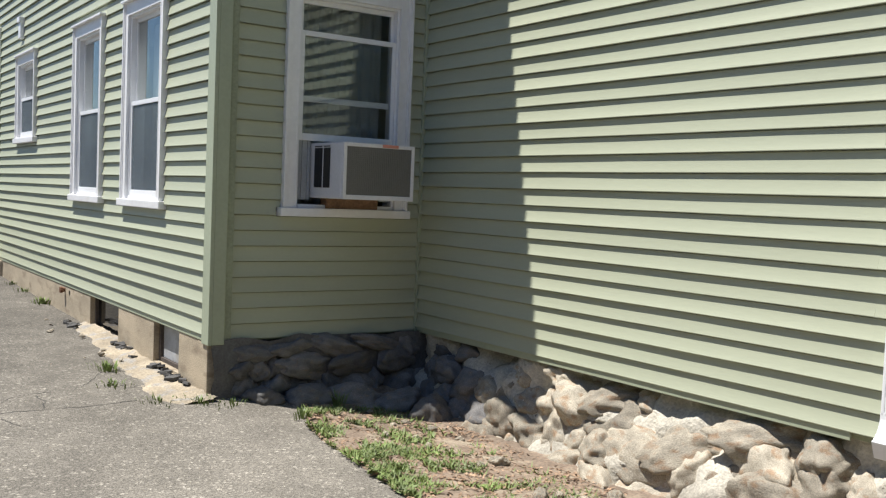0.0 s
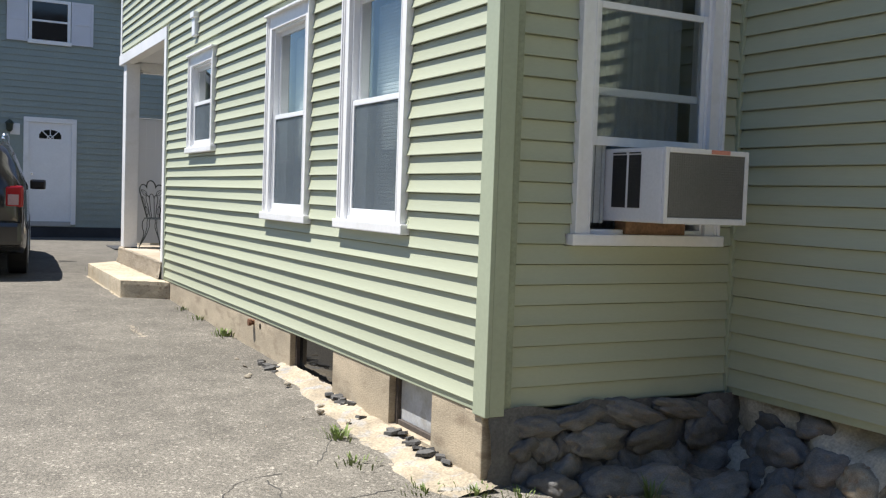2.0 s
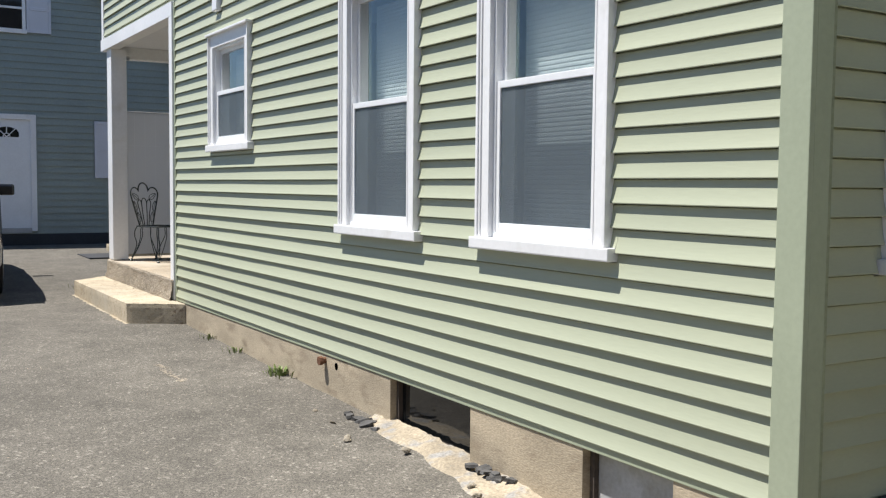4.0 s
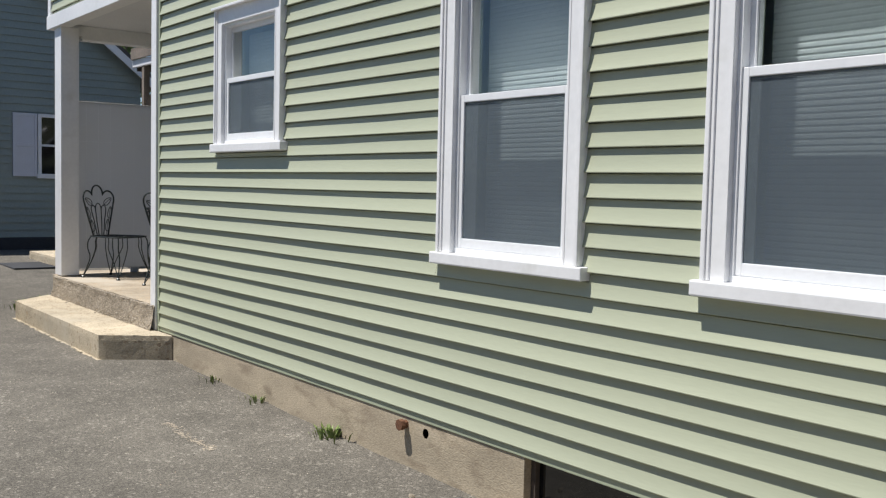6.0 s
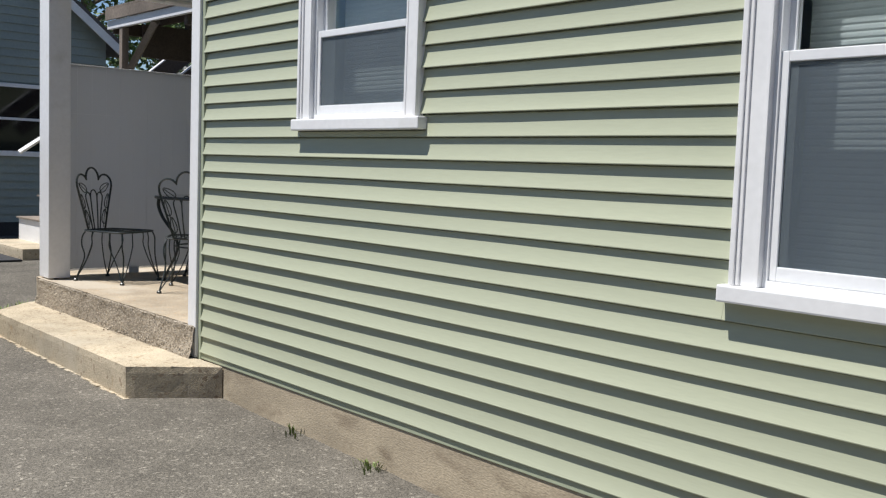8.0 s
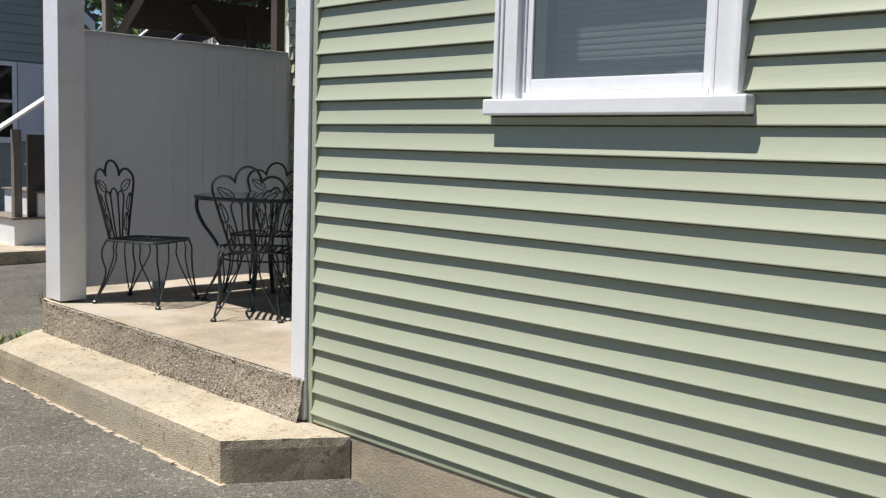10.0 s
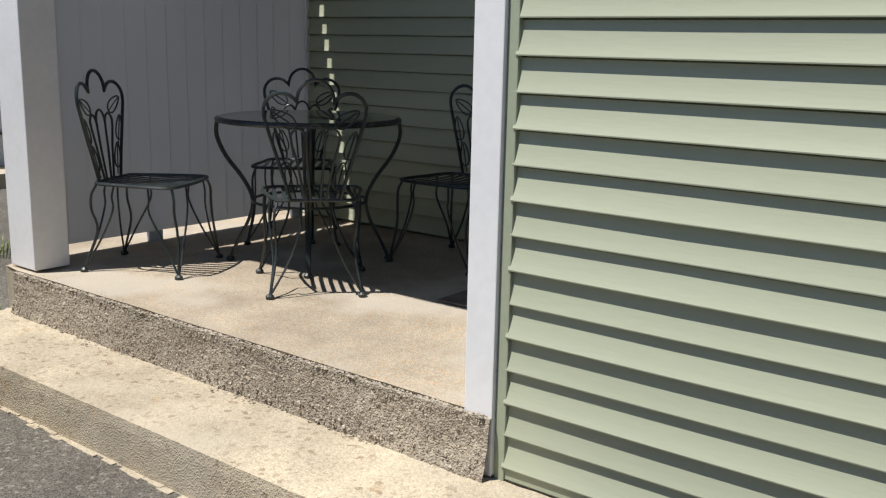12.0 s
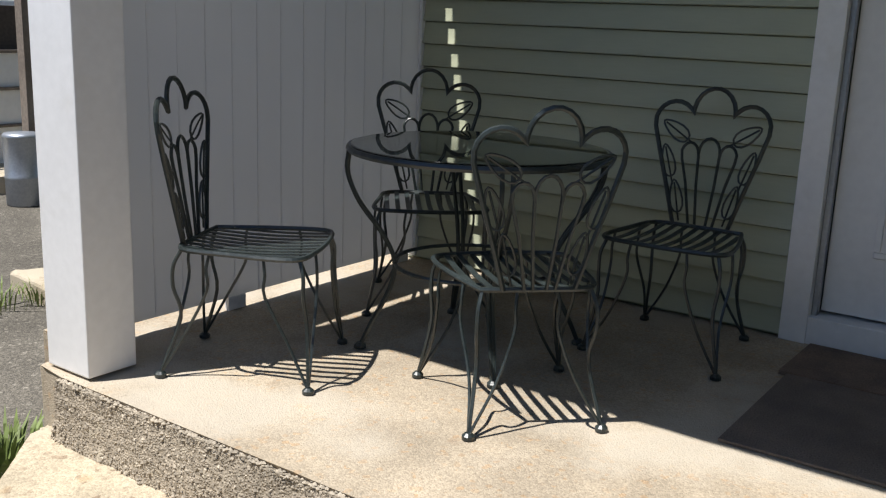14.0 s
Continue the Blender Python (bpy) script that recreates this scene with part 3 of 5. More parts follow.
structure(part("porch_corner_board", bm, WHITE), "white painted corner board of the porch", "trim")
bm = bmesh.new()
drive.box(bm, END - 0.0, FAR + 0.01, -0.10, 0.035, 3.25, 3.385, 0.004)
structure(part("porch_fascia", bm, WHITE), "white painted beam over the porch opening", "trim")
bm = bmesh.new()
drive.box(bm, FAR - 0.085, FAR + 0.012, 0.0, 0.022, 3.385, TOP, 0.003)
structure(part("upper_corner_trim", bm, WHITE), "white corner strip of the storey above the porch", "trim")
bm = bmesh.new()
box(bm, FX + 0.10, BX, END, FAR, 3.30, 3.36)
structure(part("ceiling_porch", bm, PANEL), "pale painted porch ceiling", "ceiling")
bm = bmesh.new()
box(bm, FX + 0.102, BX - 0.01, 15.52, 15.69, 3.16, 3.298, 0.004)
box(bm, FX + 0.17, FX + 0.24, 15.46, 15.52, 3.18, 3.22, 0.003)
structure(part("porch_header", bm, WHITE), "white painted header beam over the screen panel", "trim")

# foundation along the driveway: cement with two cellar openings
CELL1, CELL2 = (7.52, 8.38, 0.235, 0.56), (6.09, 6.63, 0.25, 0.56)
bm = bmesh.new()
for a, b, c, d in cells(CY + 0.03, END + 0.05, -0.2, BASE - 0.006, [CELL1, CELL2]):
    drive.box(bm, a, b, -0.3, 0.006, c, d)
structure(part("foundation_wall", bm, CEMENT), "tan cement foundation with worn patches", "foundation")
for nm, C, m, lab in (("cellar_window", CELL1, CARGLASS, "dark cellar window in a wooden frame"), ("cellar_hatch", CELL2, ACBODY, "grey painted cellar hatch board")):
    cw = thing(nm, drive.p((C[0] + C[1]) / 2, 0, C[2]), lab, "window" if m is CARGLASS else "hatch", kind="structure")
    # round the hatch, the dark frame colour stands for shadow beside the board
    drive.piece("frame", [(C[0], C[0] + 0.03, -0.2, -0.035, C[2], BASE), (C[1] - 0.03, C[1], -0.2, -0.035, C[2], BASE), (C[0] + 0.03, C[1] - 0.03, -0.2, -0.04, C[2], C[2] + 0.03)], DARKWOOD, cw)
    drive.piece("pane" if m is CARGLASS else "board", [(C[0] + 0.03, C[1] - 0.03, -0.12, -0.06, C[2] + 0.03, BASE)], m if m is CARGLASS else HATCH, cw)

# windows
window("window_1", drive, *W1, WINZ, WINTOP, MEET, "white double-hung window with a blind and insect screen")
window("window_2", drive, *W2, WINZ, WINTOP, MEET, "white double-hung window with a blind and insect screen")
window("window_3", drive, *WS, SMZ, SMTOP, SMMEET, "small white double-hung window with a deep sill")
window("window_4", side, *ACW, WINZ, WINTOP, MEET, "white sash window raised over an air conditioner", lower_gap=0.427, blind=False, screen=False, curtain=True, sill_over=0.02)

# porch floor and step
bm = bmesh.new()
prism(bm, [(FX - 0.028, END + 0.02), (FX - 0.028, 15.50), (FX - 0.01, 15.63), (FX + 0.15, 15.68), (FX + 0.20, 15.95), (BX, 15.95), (BX, END)], 0.1, SLAB_Z)
roughen(bm, 0.07, 0.008, 3)
slab = structure(part("porch_slab", bm, SLAB), "worn tan concrete porch slab", "floor")
bm = bmesh.new()
ys = np.linspace(END + 0.0, 15.51, 260)
zs = np.linspace(STEP_Z - 0.01, SLAB_Z - 0.004, 12)
grid = [[bm.verts.new((FX - 0.044 - 0.010 * noise.noise((y * 7, z * 9, 0)) - 0.006 * abs(noise.noise((y * 25, z * 25, 5))) - 0.004 * noise.noise((y * 60, z * 60, 2)) - 0.030 * (1 - j / 11) ** 1.5, y, z + (0.005 * noise.noise((y * 12, 4, 4)) if j == 11 else 0))) for j, z in enumerate(zs)] for y in ys]
for y, row in zip(ys, grid):
    row.append(bm.verts.new((FX + 0.02, y, SLAB_Z - 0.010)))
for a, b in zip(grid, grid[1:]):
    for j in range(12):
        bm.faces.new((a[j], a[j + 1], b[j + 1], b[j]))
bm2 = part("slab_edge", bm, AGGREGATE, slab, "crumbling exposed-aggregate slab edge")
# loose pebbles sticking out of the crumbling edge
bm = bmesh.new()
rnd = random.Random(31)
for k in range(3600):
    y = rnd.uniform(END + 0.02, 15.50)
    z = STEP_Z + 0.004 + (SLAB_Z - STEP_Z - 0.012) * (rnd.random() if k % 3 else 1 - 0.12 * rnd.random())
    low = max(0, 1 - (z - STEP_Z) / 0.06) * max(0, noise.noise((y * 2.2, 0, 8)) + 0.15)
    x = FX - 0.046 - 0.010 * noise.noise((y * 7, z * 9, 0)) - 0.006 * abs(noise.noise((y * 25, z * 25, 5))) - 0.030 * max(0.0, 1 - (z - STEP_Z) / 0.18) ** 1.5 - low * rnd.uniform(0, 0.12)
    s = rnd.choice((0.0025, 0.003, 0.004, 0.005, 0.008))
    x += s * 0.4
    turn = Euler((rnd.uniform(0, 3), rnd.uniform(0, 3), 0)).to_matrix()
    q = [bm.verts.new(Vector((x, y, z)) + turn @ Vector(d) * s * rnd.uniform(0.7, 1.2)) for d in ((1, 0, 0), (0, 1.2, 0), (-1, 0, 0), (0, -1.2, 0), (0, 0, 0.8), (0, 0, -0.8))]
    for j in range(4):
        bm.faces.new((q[j], q[(j + 1) % 4], q[4]))
        bm.faces.new((q[(j + 1) % 4], q[j], q[5]))
for k in range(1300):
    y, out = rnd.uniform(END + 0.02, 15.50), abs(rnd.gauss(0, 0.02))
    x = FX - 0.045 + out + 0.010 * noise.noise((y * 14, 2, 2))
    z, s = SLAB_Z - 0.005 + min(0.005, out * 0.3), rnd.choice((0.003, 0.004, 0.005, 0.007))
    q = [bm.verts.new((x + dx * s * rnd.uniform(0.7, 1.3), y + dy * s * rnd.uniform(0.7, 1.3), z + dz * s)) for dx, dy, dz in ((1, 0, 0), (0, 1.2, 0), (-1, 0, 0), (0, -1.2, 0), (0.2, 0, 1.0), (0, 0, -0.8))]
    for j in range(4):
        bm.faces.new((q[j], q[(j + 1) % 4], q[4]))
        bm.faces.new((q[(j + 1) % 4], q[j], q[5]))
tagged(part("edge_pebbles", bm, PEBBLE, slab, "small pebbles in the crumbling edge"), kind="stuff")
bm = bmesh.new()
prism(bm, [(1.615, 12.725), (FX - 0.01, 12.42), (FX - 0.01, 15.62), (2.01, 15.60), (1.615, 15.22)], 0.0, STEP_Z)
roughen(bm, 0.055, 0.005, 7)
structure(part("porch_step", bm, STEP), "sun-bleached concrete step with angled ends", "step")
bm = bmesh.new()
rnd = random.Random(8)
for i in range(46):
    y = 12.70 + i * 0.055
    x = 1.590 + rnd.uniform(-0.012, 0.012)
    z = ground_z(x, y)
    box(bm, x + rnd.uniform(0.002, 0.014), 1.632, y, y + 0.066, z - 0.02, z + rnd.uniform(0.001, 0.006))
part("mortar_fillet", bm, STEP, bpy.data.objects["porch_step"], "pale mortar line at the foot")

# ---- air conditioner in the short wall's window ----
ac = thing("air_conditioner", (3.08, 5.4, 1.44), "white window air conditioner with a perforated rear grille", "air conditioner")
AX0, AX1, AY0, AY1, AZ0, AZ1 = 2.80, 3.345, 5.15, 5.65, 1.484, 1.85
boxes("casing", [(AX0, AX1, AY0 + 0.012, AY1, AZ0, AZ1)], ACBODY, ac, bevel=0.012)
bm = bmesh.new()
for a, b, c, d in ((AX0 + 0.005, AX0 + 0.03, AZ0, AZ1), (AX1 - 0.03, AX1 - 0.005, AZ0, AZ1), (AX0 + 0.03, AX1 - 0.03, AZ0, AZ0 + 0.03), (AX0 + 0.03, AX1 - 0.03, AZ1 - 0.025, AZ1)):
    box(bm, a, b, AY0 - 0.002, AY0 + 0.012, c, d, 0.004)
part("rear_frame", bm, ACBODY, ac)
bm = bmesh.new()
nx, nz = 34, 25
for i in range(nx + 1):
    x = AX0 + 0.03 + (AX1 - AX0 - 0.06) * i / nx
    box(bm, x - 0.0022, x + 0.0022, AY0 + 0.003, AY0 + 0.008, AZ0 + 0.03, AZ1 - 0.025)
for j in range(nz + 1):
    z = AZ0 + 0.03 + (AZ1 - AZ0 - 0.055) * j / nz
    box(bm, AX0 + 0.03, AX1 - 0.03, AY0 + 0.002, AY0 + 0.0075, z - 0.0025, z + 0.0025)
part("grille", bm, ACGRILLE, ac, "grey perforated grille")
boxes("condenser", [(AX0 + 0.03, AX1 - 0.03, AY0 + 0.0085, AY0 + 0.0115, AZ0 + 0.03, AZ1 - 0.025)], ACGRILLE, ac, bevel=0)
for a, b in ((5.32, 5.412), (5.432, 5.54)):
    v = boxes("side_vent", [(AX0 - 0.003, AX0 + 0.004, a, b, AZ0 + 0.07, AZ1 - 0.035)], BLACK, ac, "black louvred side vent", bevel=0)
    for k in range(12):
        z = AZ0 + 0.085 + k * 0.023
        boxes("louvre", [(AX0 - 0.006, AX0 - 0.002, a + 0.004, b - 0.004, z, z + 0.006)], BLACK, v, bevel=0)
boxes("tag", [(3.09, 3.21, AY0 - 0.005, AY0 - 0.002, AZ1 - 0.022, AZ1 - 0.002)], REDTAG, ac, "faded red sticker", bevel=0)
filler = thing("filler_panel", (2.78, 5.55, 1.44), "grey accordion filler panel beside the air conditioner", "panel")
for k in range(5):
    x = 2.692 + k * 0.0205
    boxes("pleat", [(x, x + 0.019, 5.600 + 0.006 * (k % 2), 5.615, 1.47, 1.87)], CURTAIN, filler, bevel=0)
boxes("side_panel", [(3.347, 3.42, 5.603, 5.613, 1.47, 1.87)], CURTAIN, filler, bevel=0)
wedge = thing("support_board", (3.08, 5.55, 1.4145), "rusty stained wooden board under the air conditioner", "board")
boxes("board", [(2.90, 3.30, 5.545, 5.64, 1.4145, 1.4835)], SILLWOOD, wedge)

# ---- fittings on the driveway wall ----
vent = thing("wall_vent", (FX, 11.43, 3.09), "small white plastic wall box above the small window", "vent")
drive.piece("box", [(11.37, 11.49, 0.0, 0.05, 3.10, 3.33)], VINYL, vent, bevel=0.01)
drive.piece("hood", [(11.36, 11.50, 0.0, 0.065, 3.28, 3.34)], VINYL, vent, bevel=0.006)
pipe = thing("pipe_stub", (FX, 9.29, 0.44), "rusty capped pipe stub in the foundation", "pipe")
bm = bmesh.new()
tube(bm, [(FX + 0.05, 9.29, 0.50), (FX - 0.045, 9.29, 0.50)], 0.022, 10)
tube(bm, [(FX - 0.03, 9.29, 0.50), (FX - 0.055, 9.29, 0.50)], 0.03, 8)
part("pipe", bm, RUST, pipe, smooth=False)
bm = bmesh.new()
tube(bm, [(FX + 0.05, 9.12, 0.485), (FX - 0.006, 9.12, 0.485)], 0.026, 10)
hole_ = thing("pipe_sleeve", (FX, 9.12, 0.46), "dark open pipe sleeve in the foundation", "pipe")
part("sleeve", bm, BLACK, hole_)
spout = thing("downspout", (RX - 0.06, 1.97, 0.4), "white ribbed downspout at the end of the siding", "downspout")
for k in range(6):
    y = 1.795 + k * 0.017
    boxes("rib", [(RX - 0.10, RX - 0.02, y, y + 0.0155, 0.70, TOP)], VINYL, spout)
for k in range(7):
    a = k * 0.2
    bm = bmesh.new()
    box(bm, -0.04, 0.04, -0.05, 0.052, -0.016, 0.016, 0.004, turn=Matrix.Translation((RX - 0.06 - 0.10 * (1 - math.cos(a)), 1.845, 0.695 - 0.10 * math.sin(a) - 0.02 * k * 0.3)) @ Matrix.Rotation(a, 4, "Y"))
    part("elbow_segment", bm, VINYL, spout)

# ---- stone footing ----
def stone_mesh(seed, mat):
    bm = bmesh.new()
    bmesh.ops.create_icosphere(bm, subdivisions=4, radius=0.5)
    r = random.Random(seed)
    cuts = [(Vector((r.uniform(-1, 1), r.uniform(-1, 1), r.uniform(-1, 1))).normalized(), r.uniform(0.30, 0.46)) for _ in range(8)]
    for v in bm.verts:
        for nrm, d in cuts:
            h = v.co.dot(nrm)
            if h > d:
                v.co -= nrm * (h - d) * 0.82
        s = 1 + 0.20 * noise.noise(v.co * 2.5 + Vector((seed, 0, 0))) + 0.21 * noise.noise(v.co * 6 + Vector((0, seed, 0))) + 0.06 * noise.noise(v.co * 19 + Vector((0, seed, 0)))
        v.co *= s
    me = bpy.data.meshes.new("stone")
    bm.to_mesh(me)
    bm.free()
    me.materials.append(mat)
    for p in me.polygons:
        p.use_smooth = True
    return me


STONES = [stone_mesh(k, STONE) for k in range(10)]
SHADE_STONES = [stone_mesh(k + 20, SHADE_STONE) for k in range(8)]
rnd = random.Random(21)


def put_stone(parent, x, y, z, sx, sy, sz, kinds):
    ob = new("stone", rnd.choice(kinds))
    ob.parent = parent
    ob.matrix_parent_inverse = PLACED.get(parent.name, Matrix()).inverted()
    ob.matrix_basis = Matrix.LocRotScale((x, y, z), Euler((rnd.uniform(-0.35, 0.35), rnd.uniform(-0.35, 0.35), rnd.uniform(-0.5, 0.5))), (sx * 1.35, sy * 1.35, sz * 1.35))
    return ob


def lumpy(name, mat, us, vs, at, amp, label):
    bm = bmesh.new()
    g = [[bm.verts.new(Vector(at(u, v)) + Vector((noise.noise((u * 4, v * 4, 0)), noise.noise((u * 4, v * 4, 7)), noise.noise((u * 5, v * 5, 3)))) * amp + Vector((noise.noise((u * 15, v * 15, 0)), noise.noise((u * 15, v * 15, 7)), 0)) * amp * 0.4) for v in vs] for u in us]
    for a, b in zip(g, g[1:]):
        for j in range(len(vs) - 1):
            bm.faces.new((a[j], a[j + 1], b[j + 1], b[j]))
    return structure(part(name, bm, mat, smooth=True), label, "foundation")


# short footing takes the shade-darkened mortar and stones
foot_a = lumpy("footing_short", SHADE_MORTAR, np.arange(2.115, 3.8, 0.05), np.arange(-0.25, 0.56, 0.05), lambda u, v: (u, SY - 0.055, v), 0.035, "rough mortared rubble footing in shade, coloured darker for it")
foot_b = lumpy("footing_long", MORTAR, np.arange(-4, 5.6, 0.03), np.arange(0, 1.01, 0.04), lambda u, v: (RX + 0.12 - 0.36 * (1 - v) ** 1.1 + 0.09 * noise.noise((u * 3.1, v * 2.4, 11)), u, -0.15 + 0.75 * v), 0.08, "battered mortared rubble footing under the set-back wall")
bm = bmesh.new()
box(bm, FX - 0.010, FX + 0.19, CY + 0.022, CY + 0.2, -0.2, BASE - 0.01, 0.01)
structure(part("footing_pier", bm, CEMENT), "cement corner pier of the footing", "foundation")
z = -0.06
for row, h in enumerate((0.20, 0.17, 0.15, 0.11)):
    x = 2.20 + rnd.uniform(0, 0.08)
    while x < 3.62:
        w = rnd.choice((0.12, 0.18, 0.24, 0.33, 0.40))
        put_stone(foot_a, x + w / 2, SY + 0.0 - rnd.uniform(0, 0.05), z + h / 2 + rnd.uniform(-0.012, 0.012), w, 0.14, h * rnd.uniform(0.75, 1.25), SHADE_STONES)
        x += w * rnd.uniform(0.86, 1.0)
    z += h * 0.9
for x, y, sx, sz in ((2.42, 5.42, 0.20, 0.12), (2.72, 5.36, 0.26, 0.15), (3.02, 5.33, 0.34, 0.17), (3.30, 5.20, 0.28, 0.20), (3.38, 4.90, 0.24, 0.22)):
    put_stone(foot_a, x, y, ground_z(x, y) + sz * 0.12, sx, 0.20, sz, SHADE_STONES)
for row in range(4):
    zz = (-0.02, 0.13, 0.28, 0.42)[row]
    y = 5.45 - rnd.uniform(0, 0.15)
    while y > (0.6 if row else 0.2):
        w = rnd.choice((0.18, 0.24, 0.30, 0.40, 0.46))
        tall = min(rnd.uniform(0.17, 0.29) * (0.7 + w), (0.56 - zz) * 1.25)
        deep = rnd.uniform(0.16, 0.26)
        if y > 4.6:
            w, tall, deep = min(w, 0.30), min(tall, 0.20), 0.20
        if row < 3 or rnd.random() < 0.7:
            off = 0.30 * (1 - (zz + 0.15) / 0.70) ** 1.1
            # towards the shaded corner the stones switch to the darkened copies
            put_stone(foot_b, RX + 0.165 - 1.1 * off - rnd.uniform(-0.05, 0.05), y - w / 2, zz + rnd.uniform(-0.03, 0.03), deep, w, tall, SHADE_STONES if y > 4.75 else STONES)
        y -= w * rnd.uniform(0.82, 1.0)
for k in range(26):
    y, x = rnd.uniform(2.6, 5.1), 0
    x = rnd.uniform(2.75, 3.35)
    s = rnd.choice((0.03, 0.04, 0.05, 0.09))
    loose = new("loose_stone", STONES[rnd.randrange(10)])
    loose.matrix_basis = Matrix.LocRotScale((x, y, ground_z(x, y) + 0.012 + s * 0.25), Euler((rnd.uniform(0, 3), 0, rnd.uniform(0, 3))), (s * 1.4, s, s * 0.8))
    tagged(loose, "pale loose stone lying on the soil", "stone", "loose stones on the soil")

# broken cement apron along the foundation
bm = bmesh.new()
us, vs = np.arange(5.45, 8.6, 0.03), np.linspace(0, 1, 16)
g = []
for y in us:
    wid = float(np.interp(y, (5.45, 5.7, 6.5, 7.4, 8.3, 8.6), (0.18, 0.33, 0.27, 0.20, 0.15, 0.05))) * (1 + 0.35 * noise.noise((y * 3, 0, 0)))
    row = []
    for v in vs:
        x = FX + 0.03 - (wid + 0.03) * v
        top = 0.035 * (1 - v) ** 0.8 + 0.022 * noise.noise((x * 7, y * 7, 2)) * (1 - v * 0.7) + 0.014 * noise.noise((x * 22, y * 22, 4))
        row.append(bm.verts.new((x, y, ground_z(x, y) + max(-0.02, top if v < 0.99 else -0.02))))
    g.append(row)
for a, b in zip(g, g[1:]):
    for j in range(15):
        bm.faces.new((a[j], a[j + 1], b[j + 1], b[j]))
structure(part("cement_apron", bm, APRON, smooth=True), "crumbling cream cement apron along the foundation", "apron")
for k in range(10):
    y = rnd.uniform(5.6, 8.9)
    x = FX - rnd.uniform(0.05, 0.42)
    s = rnd.uniform(0.015, 0.045)
    r = new("rubble", STONES[rnd.randrange(10)])
    r.matrix_basis = Matrix.LocRotScale((x, y, ground_z(x, y) + (0.015 + 0.03 * max(0, (x - 1.8) / 0.3) if y < 8.4 else 0.004)), Euler((rnd.uniform(0, 3), 0, rnd.uniform(0, 3))), (s * 1.5, s, s * 0.5))
    tagged(r, "small broken piece of cement and stone", "rubble", "rubble along the foundation")

# dark flakes of broken asphalt along the joint between apron and foundation
SHARD = material("broken_asphalt", (0.085, 0.082, 0.078), 0.9, var=0.3, scale=12, grain=80, bump=0.4)
rnd = random.Random(77)
for y0, y1, count in ((5.75, 6.15, 7), (6.2, 6.5, 6), (6.75, 7.45, 9), (8.3, 8.75, 7)):
    for k in range(count):
        y = rnd.uniform(y0, y1)
        x = FX - rnd.uniform(0.015, 0.09) - (0.10 if y0 > 8 else 0.0) * rnd.random()
        z = ground_z(x, y) + (0.032 if y < 8.3 else 0.006) + rnd.uniform(0, 0.012)
        n = rnd.randint(5, 7)
        turn = Matrix.Translation((x, y, z)) @ Euler((rnd.uniform(-0.3, 0.3), rnd.uniform(-0.3, 0.3), rnd.uniform(0, 6.28))).to_matrix().to_4x4()
        ring = [(0.055 * rnd.uniform(0.5, 1.2) * math.cos(6.283 * i / n), 0.03 * rnd.uniform(0.5, 1.2) * math.sin(6.283 * i / n)) for i in range(n)]
        bm = bmesh.new()
        lo = [bm.verts.new(turn @ Vector((px * 1.1, py * 1.1, -0.008))) for px, py in ring]
        hi = [bm.verts.new(turn @ Vector((px, py, 0.006 + rnd.uniform(0, 0.005)))) for px, py in ring]
        bm.faces.new(hi)
        bm.faces.new(lo[::-1])
        for i in range(n):
            bm.faces.new((lo[i], lo[(i + 1) % n], hi[(i + 1) % n], hi[i]))
        tagged(part("asphalt_shard", bm, SHARD), "dark flake of broken asphalt by the foundation", "rubble", "broken asphalt along the foundation")

# ---- porch ----
post = thing("porch_post", (2.19, 15.52, SLAB_Z), "square white painted porch post on the slab corner", "post")
boxes("shaft", [(2.10, 2.28, 15.395, 15.612, SLAB_Z + 0.012, 3.25)], WHITE, post, bevel=0.006)
boxes("bracket", [(2.285, 2.335, 15.47, 15.56, 3.14, 3.16)], STEEL, post)
boxes("edge_strip", [(2.2805, 2.2995, 15.60, 15.66, SLAB_Z + 0.05, 3.16)], WHITE, post)
screen = thing("privacy_panel", (3.2, 15.59, SLAB_Z), "grey-white panelled privacy screen standing on short feet", "screen")
boxes("panel", [(2.30, 4.07, 15.645, 15.67, SLAB_Z + 0.058, 2.532)], FENCE, screen, bevel=0)
for x in np.linspace(2.30, 4.07, 15)[1:-1]:
    boxes("joint_strip", [(x - 0.002, x + 0.002, 15.6445, 15.6455, SLAB_Z + 0.062, 2.528)], PANEL, screen, bevel=0)
boxes("joint_strip", [(2.302, 4.068, 15.6442, 15.6448, 2.123, 2.127)], PANEL, screen, bevel=0)
boxes("top_cap", [(2.29, 4.075, 15.641, 15.674, 2.533, 2.543)], PANEL, screen, bevel=0.003)
boxes("wall_strip", [(4.072, 4.10, 15.63, 15.675, SLAB_Z + 0.02, 2.75)], WHITE, screen)
for x in (2.9, 3.95):
    boxes("foot_block", [(x, x + 0.09, 15.645, 15.67, SLAB_Z + 0.001, SLAB_Z + 0.057)], PANEL, screen)

door = thing("door_1", (BX, 13.33, SLAB_Z), "white panelled house door with small panes in a white frame", "door", kind="structure")
D0, D1 = DOORY
for a, b in ((D0 - 0.10, D0), (D1, D1 + 0.10)):
    back.piece("casing_board", [(a, b, 0.0, 0.03, SLAB_Z + 0.004, 2.83)], WHITE, door)
back.piece("head_casing", [(D0 - 0.10, D1 + 0.10, 0.0, 0.031, 2.831, 2.94)], WHITE, door)
back.piece("jamb", [(D0 - 0.03, D0, -0.12, -0.001, SLAB_Z + 0.1, 2.83), (D1, D1 + 0.03, -0.12, -0.001, SLAB_Z + 0.1, 2.83)], WHITE, door)
